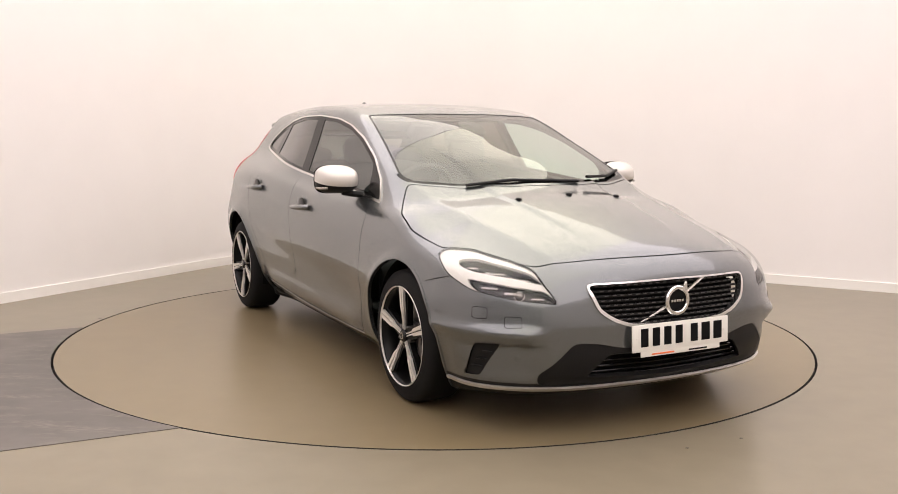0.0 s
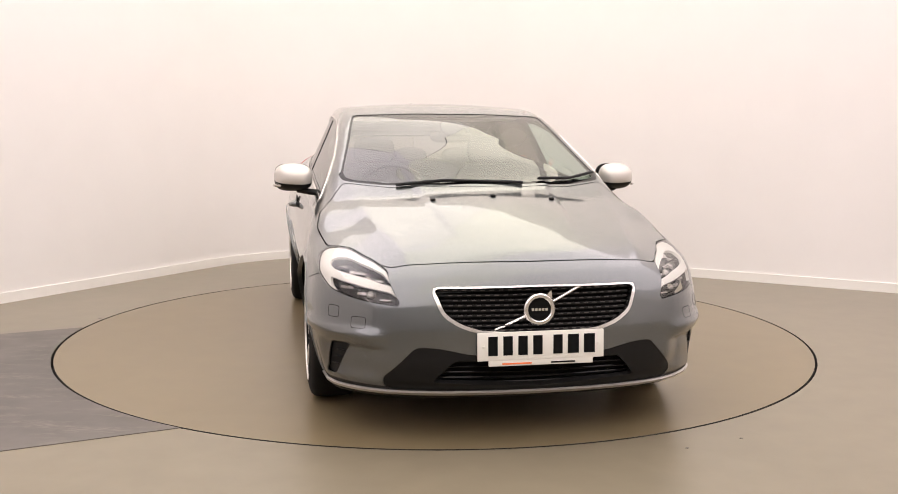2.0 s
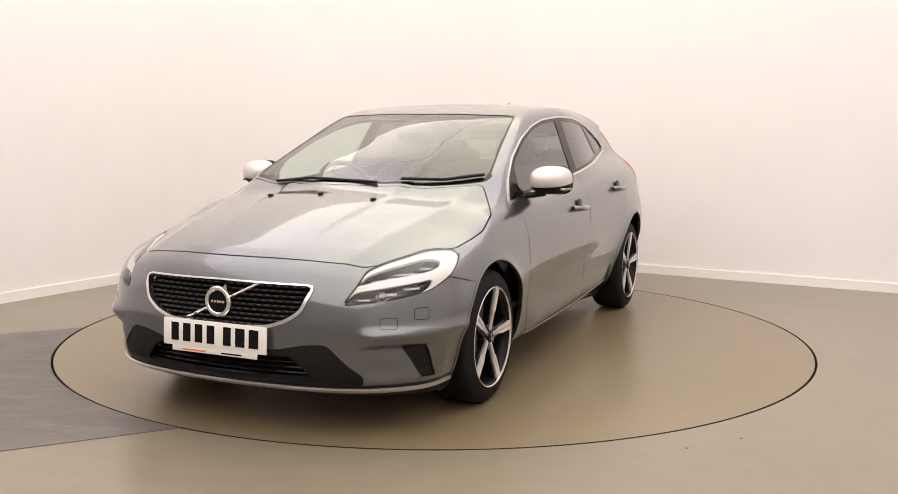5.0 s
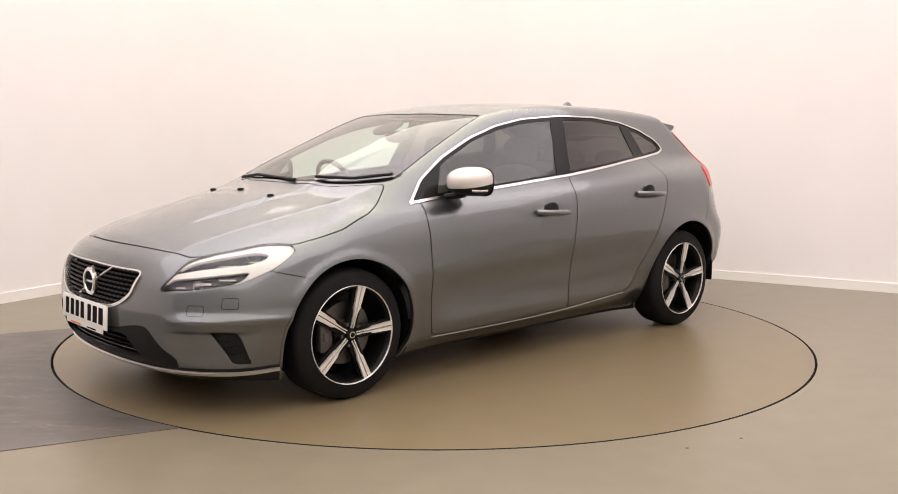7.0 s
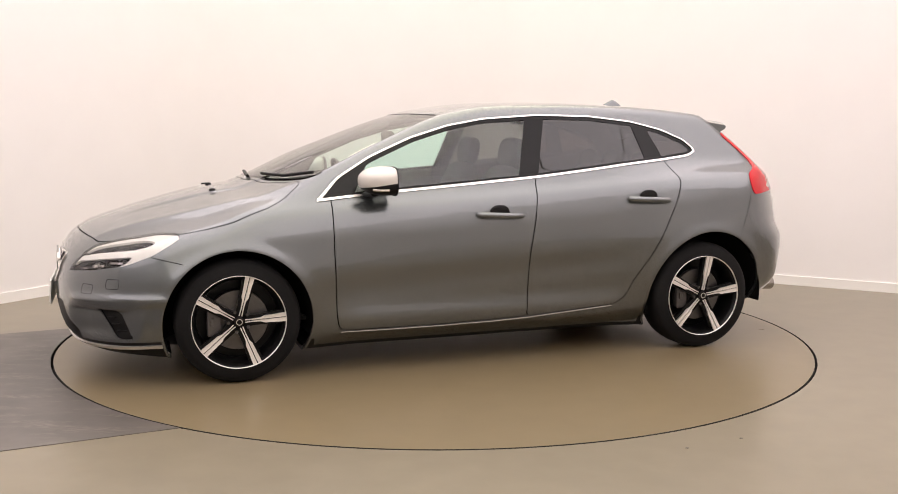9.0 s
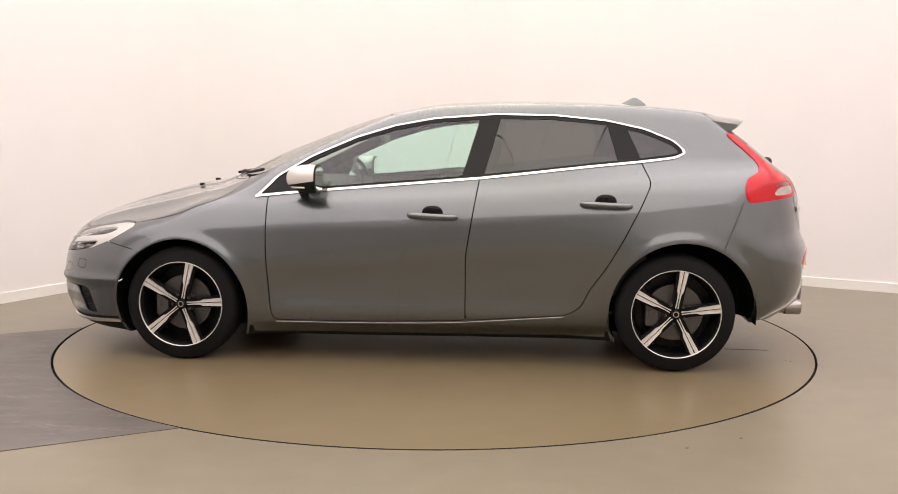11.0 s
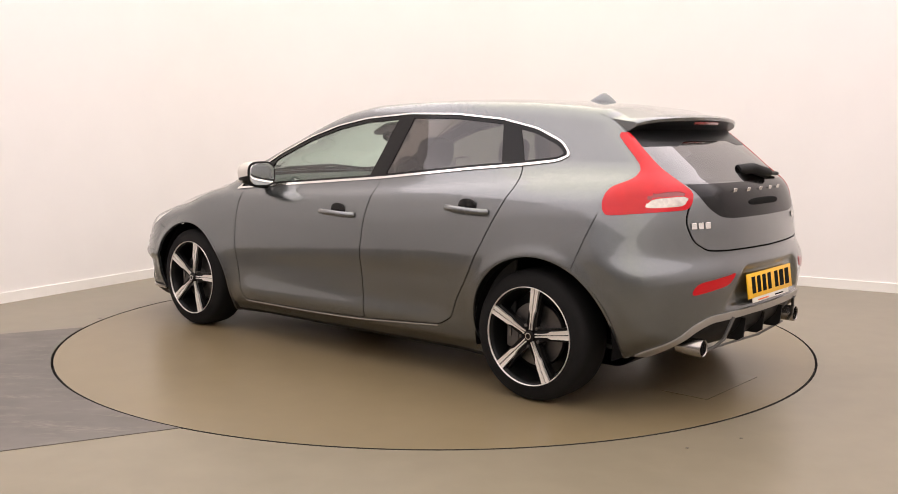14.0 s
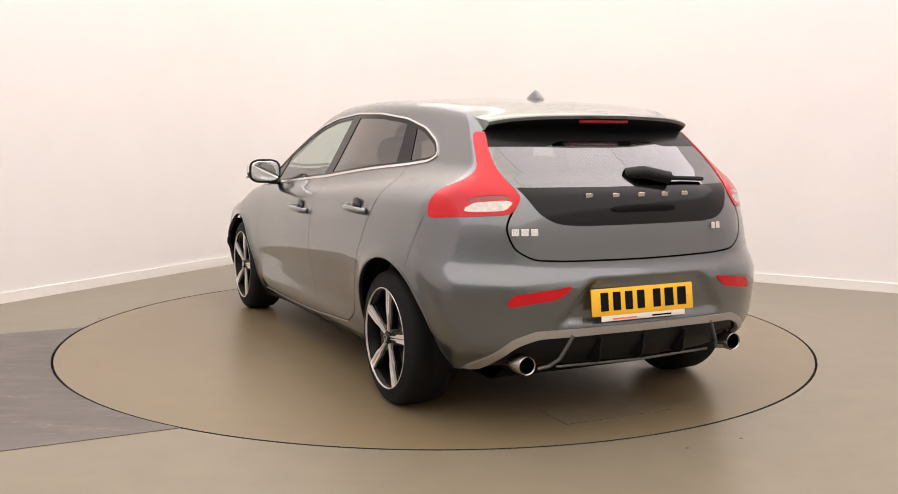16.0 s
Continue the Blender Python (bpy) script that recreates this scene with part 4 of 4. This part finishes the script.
number_plate(3.548, 0.0, 0.410, -3, PLATE_WHITE, 0, "white front number plate")
number_plate(-0.797, 0.038, 0.558, -8, PLATE_YELLOW, 180, "yellow rear number plate")


def skin_point(x, y, z, way):
    """Where a ray from inside the car meets its skin, and the normal there."""
    s = 1 if y >= 0 else -1
    P = cast(np.array([[x, abs(y), z]]), np.array([way], float))
    n = shell_normals(P)[0]
    return Vector((P[0][0], P[0][1] * s, P[0][2])), Vector((n[0], n[1] * s, n[2]))


for s in (1, -1):
    p, n = skin_point(2.6, 0.001 * s, 0.337, (math.cos(radians(42.6)), math.sin(radians(42.6)), 0))
    part("parking_sensor", revolve([(0, 0.003), (0.009, 0.002), (0.011, 0.0)], 16, Matrix.Translation(p) @ n.to_track_quat("Y", "Z").to_matrix().to_4x4()), PAINT, front_bumper)
    for k in range(3):
        u, z = 52.9 - 1.4 * k, 0.285 + 0.033 * k
        p, n = skin_point(2.6, 0.001 * s, z, (math.cos(radians(u)), math.sin(radians(u)), 0))
        m = Matrix.Translation(p - n * 0.012) @ n.to_track_quat("X", "Z").to_matrix().to_4x4()
        part("intake_slat", solid(0.02, 0.05 - 0.004 * k, 0.004, 0.001, 1, m), BLACK, front_bumper)
    # seams of the washer cover and the towing-eye cover
    for name, poly in (("washer_cover_seam", WASHER_A), ("tow_cover_seam", WASHER_B)):
        loop = []
        for (u0, z0), (u1, z1) in zip(poly, poly[1:] + poly[:1]):
            for k in range(1, 8):
                u, z = u0 + (u1 - u0) * k / 8, z0 + (z1 - z0) * k / 8
                p, n = skin_point(2.6, 0.001 * s, z, (math.cos(radians(u)), math.sin(radians(u)), 0))
                loop.append(p - n * 0.0004)
        part(name, tube(loop + loop[:1], 0.0014, 6), LINER, front_bumper, "fine dark seam round a bumper cover")
    # projector lenses inside the headlamps
    for u, z, r in ((52.0, .690, .020), (45.5, .674, .022), (42.5, .603, .020)):
        p, n = skin_point(2.6, 0.001 * s, z, (math.cos(radians(u)), math.sin(radians(u)), 0))
        m = Matrix.Translation(p - n * 0.045) @ n.to_track_quat("Y", "Z").to_matrix().to_4x4()
        part("projector_lens", revolve([(0, r * 0.8), (r * 0.5, r * 0.68), (r * 0.85, r * 0.35), (r, 0), (r * 1.12, 0), (r * 1.15, -0.01)], 24, m), DARK_CHROME, LAMPS[s])
    # bright reflector blocks and a vane in the two pockets of each lamp
    for u, z, wide, high in ((57.0, .706, .050, .016), (49.0, .690, .060, .017), (41.8, .668, .040, .015), (50.5, .622, .075, .012), (45.0, .606, .045, .014), (38.0, .588, .050, .010)):
        p, n = skin_point(2.6, 0.001 * s, z, (math.cos(radians(u)), math.sin(radians(u)), 0))
        m = Matrix.Translation(p - n * 0.040) @ n.to_track_quat("X", "Z").to_matrix().to_4x4()
        part("lamp_reflector", solid(0.012, wide, high, 0.003, 2, m), DARK_CHROME, LAMPS[s], "grey reflector block in the headlamp")
for yy in (-0.29, 0.0, 0.29):
    p, n = skin_point(2.715, yy + 1e-4, 0.7, (0, 0, 1))
    part("washer_jet", egg(0.018, 0.013, 0.008, 2.4, Matrix.Translation(p + Vector((0, 0, 0.003))), 12, 8), BLACK, bonnet, "black washer jet")


# ---- mirrors, handles ----
def door_mirror(s):
    m = new("door_mirror")
    m.parent = car
    m.matrix_basis = pose(1.945, 0.912 * s, 0.995) @ Matrix.Diagonal((0.84, 1.0, 1.08, 1))
    bm = egg(0.115, 0.105, 0.072, 2.7)
    for v in bm.verts:
        t = (v.co.x + 0.115) / 0.23
        v.co.z = v.co.z * (1 - 0.30 * t * t) + 0.004
        v.co.y *= 1 - 0.18 * t * t
        v.co.x = min(v.co.x, 0.115) + 0.03 * (v.co.y * -s / 0.1)
        if v.co.x < -0.085:
            v.co.x = -0.085
    low = bm.copy()
    for b, keep in ((bm, 1), (low, -1)):
        bmesh.ops.bisect_plane(b, geom=b.verts[:] + b.edges[:] + b.faces[:], plane_co=(0, 0, -0.014), plane_no=(0.12, 0, 1), clear_inner=keep > 0, clear_outer=keep < 0)
    part("mirror_cap", bm, SILVER, m, "satin silver mirror cap")
    part("mirror_base", low, BLACK, m, "black mirror base")
    part("mirror_arm", tube([(0.02, -0.02 * s, -0.055), (0.03, -0.08 * s, -0.065), (0.05, -0.14 * s, -0.07)], 0.028, 12, 0.55), BLACK, m)
    part("mirror_rim", egg(0.008, 0.100, 0.069, 3.2, pose(-0.087, 0, 0.002)), BLACK, m)
    part("mirror_glass", egg(0.003, 0.088, 0.058, 3.2, pose(-0.0945, 0, 0.002)), MIRROR, m, "mirror glass")
    part("indicator", tube([(0.06, 0.072 * s, -0.034), (0.02, 0.094 * s, -0.036), (-0.03, 0.103 * s, -0.036)], 0.006, 8), WHITE_LAMP, m, "clear indicator strip")


MIRROR = material("mirror_silver", (0.9, 0.9, 0.9), 0.02, 1.0)
for s in (1, -1):
    door_mirror(s)
    for hx, hz, tilt in ((1.275, 0.808, 3), (0.375, 0.876, 3)):
        p, n = skin_point(hx, 0.001 * s, hz, (0, 1, 0))
        m = Matrix.Translation(p) @ pose(0, 0, 0, 0, tilt, 0)
        part("handle_cup", egg(0.056, 0.008, 0.042, 2.3, Matrix.Translation(p + Vector((0.0, -0.002 * s, 0.012)))), GLOSS_BLACK, car, "dark recess behind the door handle")
        part("handle_recess", egg(0.050, 0.006, 0.026, 2.2, Matrix.Translation(p + Vector((0.0, -0.001 * s, -0.016)))), PAINT, car, "grey scooped recess below the door handle")
        part("door_handle", tube([(p.x + d, p.y + s * o, p.z + d * 0.045) for d, o in ((0.118, 0.002), (0.108, 0.022), (0.06, 0.034), (0, 0.034), (-0.06, 0.031), (-0.112, 0.020), (-0.122, 0.002))], 0.0175, 12, 0.9),
             PAINT, car, "grey door handle")

# The light caught by the sill's upper ledge, laid on as a silver rod.
for s in (1, -1):
    low = [skin_point(x, 0.001 * s, z, (0, 1, 0))[0] for x, z in ((2.13, .224), (1.9, .224), (1.6, .225), (1.3, .231), (1.1, .240), (0.85, .260), (0.58, .281))]
    part("sill_highlight", tube([q + Vector((0, 0.001 * s, -0.003)) for q in low], 0.0026, 8), STRIP_SILVER, car, "highlight along the sill laid on as a thin silver rod")

# ---- roof and tail ----
fin = egg(0.085, 0.022, 0.05, 2.2)
for v in fin.verts:
    up = max(0, v.co.z / 0.05)
    v.co.x = v.co.x * (1 - 0.62 * up) - 0.012 * up
    v.co.y *= 1 - 0.5 * up
part("roof_antenna", fin, PAINT, car, "grey shark-fin roof antenna").matrix_basis = pose(0.165, 0, 1.405)


def spoiler():
    bm = bmesh.new()
    rows = []
    for i in range(41):
        y = -0.535 + 1.07 * i / 40
        dx = 0.10 * (abs(y) / 0.53) ** 2.5
        zt = -0.065 * y * y - 0.014 * (abs(y) / 0.53) ** 8
        xs = [(-0.10, 1.376), (-0.20, 1.362), (-0.30, 1.349), (-0.38, 1.337), (-0.435, 1.330), (-0.446, 1.322), (-0.44, 1.308), (-0.40, 1.285), (-0.35, 1.255), (-0.30, 1.225), (-0.20, 1.22)]
        row = []
        for k, (x, z) in enumerate(xs):
            x, z = x + dx * (1 if x < -0.25 else 0.3), z + zt
            if k < 2:
                z = skin_point(x, y, 0.9, (0, 0, 1))[0].z + (-0.004, 0.003)[k]
            row.append(bm.verts.new((x, y, z)))
        rows.append(row)
    for a, b in zip(rows, rows[1:]):
        for k in range(len(a) - 1):
            bm.faces.new((a[k], b[k], b[k + 1], a[k + 1]))
    bm.faces.new(rows[0][::-1])
    bm.faces.new(rows[-1])
    bmesh.ops.recalc_face_normals(bm, faces=bm.faces)
    top, low = bm, bm.copy()
    bmesh.ops.delete(top, geom=[f for f in top.faces if f.calc_center_median().z < 1.300 - 0.065 * f.calc_center_median().y ** 2 and f.normal.x < 0.3 and f.normal.z < 0.1 and abs(f.normal.y) < 0.6], context="FACES")
    bmesh.ops.delete(low, geom=[f for f in low.faces if not (f.calc_center_median().z < 1.300 - 0.065 * f.calc_center_median().y ** 2 and f.normal.x < 0.3 and f.normal.z < 0.1 and abs(f.normal.y) < 0.6)], context="FACES")
    sp = part("roof_spoiler", top, PAINT, car, "grey roof spoiler")
    part("spoiler_underside", low, BAND, sp, "gloss black spoiler underside")
    part("brake_light", solid(0.006, 0.26, 0.016, 0.003, 2, pose(-0.430, 0, 1.294, 0, -25, 0)), RED_DARK, sp, "dark red high brake light")


spoiler()
for k, yy in enumerate((0.255, 0.128, 0.0, -0.125, -0.240)):
    p, n = skin_point(0, yy + 1e-4, 0.985, (-1, 0, 0))
    part("tailgate_letter_bar", solid(0.004, 0.034, 0.028, 0.001, 1, pose(p.x - 0.002, yy, 0.985, 0, -18, 0)), CHROME, gate_ob, "chrome badge bar")
for yc, w in ((0.545, 0.115), (-0.40, 0.065)):
    p, n = skin_point(0, yc, 0.845, (-1, 0, 0))
    m = Matrix.Translation(p + n * 0.003) @ n.to_track_quat("X", "Z").to_matrix().to_4x4()
    k = 3 if w > 0.1 else 2
    for j in range(k):
        part("model_badge_bar", solid(0.004, w / k * 0.8, 0.028, 0.001, 1, m @ pose(0, w * ((j + 0.5) / k - 0.5), 0)), CHROME, gate_ob, "chrome badge bar", False)
p, n = skin_point(0, 0.001, 0.935, (-1, 0, 0))
part("boot_handle", egg(0.012, 0.17, 0.020, 2.6, pose(p.x + 0.004, 0, 0.930)), INK, gate_ob, "black boot release recess")
part("rear_wiper_cover", tube([(-0.60, 0.0, 1.07), (-0.645, -0.06, 1.080), (-0.668, -0.18, 1.055)], 0.034, 12, 0.8), BLACK, gate_ob, "black rear wiper")
part("rear_wiper_blade", tube([(-0.665, -0.12, 1.058), (-0.640, -0.39, 1.045)], 0.010, 8), BLACK, gate_ob)
for s in (1, -1):
    part("exhaust_tip", revolve([(0.041, -0.08), (0.041, 0.0), (0.038, 0.004), (0.034, 0.0), (0.034, -0.12)], 36, pose(-0.710, 0.545 * s, 0.305, 0, 0, 90)), DARK_CHROME, car, "chrome exhaust tip")
    part("exhaust_inside", revolve([(0.0, -0.06), (0.034, -0.06)], 24, pose(-0.710, 0.545 * s, 0.305, 0, 0, 90)), LINER, car)
    part("diffuser_blade", tube([(-0.765, 0.36 * s, 0.425), (-0.745, 0.41 * s, 0.33), (-0.715, 0.44 * s, 0.295), (-0.70, 0.49 * s, 0.285)], 0.008, 8), LIP_DARK, rear_bumper, "dark satin diffuser blade")
part("diffuser_edge", tube([(-0.70, 0.40, 0.285), (-0.735, 0, 0.285), (-0.70, -0.40, 0.285)], 0.006, 8), LIP_DARK, rear_bumper)
for yy in (-0.22, 0.0, 0.22):
    part("diffuser_fin", plate_of([(-0.765, 0.40), (-0.755, 0.31), (-0.73, 0.292), (-0.60, 0.292), (-0.60, 0.40)], 0.010, pose(0, yy - 0.007, 0)), BLACK, rear_bumper, smooth=False)
for pts in ([(2.452, -0.43, 0), (2.49, -0.2, 0), (2.515, 0.2, 0)], [(2.45, 0.30, 0), (2.36, 0.5, 0), (2.235, 0.66, 0)]):
    up3 = [skin_point(a, b, 0.7, (0, 0, 1))[0] + Vector((0, 0, 0.012)) for a, b, _ in pts]
    part("wiper", tube(up3, 0.010, 8, 0.8), BLACK, car, "black windscreen wiper")

# ---- interior ----
def seat(x, y):
    st = new("seat")
    st.parent = car
    st.matrix_basis = pose(x, y, 0.0)
    part("seat_base", egg(0.26, 0.25, 0.10, 3.5, pose(0.10, 0, 0.42)), CLOTH, st)
    part("backrest", egg(0.085, 0.245, 0.34, 3.2, pose(-0.20, 0, 0.72, 0, -14, 0)), CLOTH, st, "charcoal seat backrest")
    part("headrest", egg(0.05, 0.13, 0.09, 3.0, pose(-0.31, 0, 1.125, 0, -10, 0)), CLOTH, st)
    for s in (1, -1):
        part("headrest_post", tube([(-0.27, 0.05 * s, 1.0), (-0.30, 0.05 * s, 1.08)], 0.007, 8), STEEL, st)


seat(1.32, 0.37)
seat(1.32, -0.37)
part("rear_bench", egg(0.27, 0.60, 0.10, 4, pose(0.52, 0, 0.45)), CLOTH, car)
part("rear_backrest", egg(0.09, 0.60, 0.32, 4, pose(0.22, 0, 0.73, 0, -18, 0)), CLOTH, car)
for yy in (-0.36, 0, 0.36):
    part("rear_headrest", egg(0.045, 0.12, 0.07, 3, pose(0.12, yy, 1.06, 0, -12, 0)), CLOTH, car)
part("dashboard", egg(0.30, 0.66, 0.13, 4, pose(2.16, 0, 0.84)), TRIM, car, "dark grey dashboard")
part("parcel_shelf", solid(0.42, 1.0, 0.02, 0.006, 2, pose(-0.18, 0, 0.98)), TRIM, car)
part("cabin_floor", solid(2.7, 1.3, 0.02, 0, 0, pose(1.0, 0, 0.27)), TRIM, car)
part("headliner", solid(1.25, 0.96, 0.012, 0.004, 1, pose(0.72, 0, 1.325)), HEADLINER, car)
bm = bmesh.new()
ring = [((0.185 + 0.014 * math.cos(b)) * math.cos(a), (0.185 + 0.014 * math.cos(b)) * math.sin(a), 0.014 * math.sin(b)) for a in (2 * math.pi * i / 40 for i in range(40)) for b in (2 * math.pi * j / 8 for j in range(8))]
vs = [bm.verts.new(q) for q in ring]
for i in range(40):
    for j in range(8):
        bm.faces.new((vs[i * 8 + j], vs[((i + 1) % 40) * 8 + j], vs[((i + 1) % 40) * 8 + (j + 1) % 8], vs[i * 8 + (j + 1) % 8]))
sw = part("steering_wheel", bm, TRIM, car, "black steering wheel")
sw.matrix_basis = pose(1.83, -0.37, 0.90, 0, -64, 0)
part("wheel_hub", egg(0.06, 0.16, 0.02, 2.5), TRIM, sw)
part("interior_mirror", egg(0.02, 0.12, 0.035, 3, pose(1.66, 0, 1.215)), GLOSS_BLACK, car, "interior mirror")
part("sensor_housing", egg(0.09, 0.07, 0.018, 3, pose(1.74, 0, 1.265, 0, 22, 0)), TRIM, car, "black windscreen sensor housing")
for s in (1, -1):
    part("door_card", solid(2.0, 0.02, 0.55, 0.008, 2, pose(1.15, 0.76 * s, 0.66)), TRIM, car)


# ---- what moves ----
CAR_AXLE, CAR_TURN = (-0.596, 1.201, 0.0), -62.74
RATE, SPIN_UP = -11.783, [(0.0, 0.0), (0.25, -0.55), (0.5, -1.88), (1.0, -5.69), (1.5, -10.82)]


def motions():
    turns = SPIN_UP + [(0.5 * k, -16.90 + RATE * (0.5 * k - 2)) for k in range(4, 33)]
    walk(turntable, [(t, pose(0, 0, 0, 0, 0, a)) for t, a in turns])
    walk(car, [(t, pose(0, 0, 0, 0, 0, a) @ pose(*CAR_AXLE, 0, 0, CAR_TURN)) for t, a in turns])


motions()
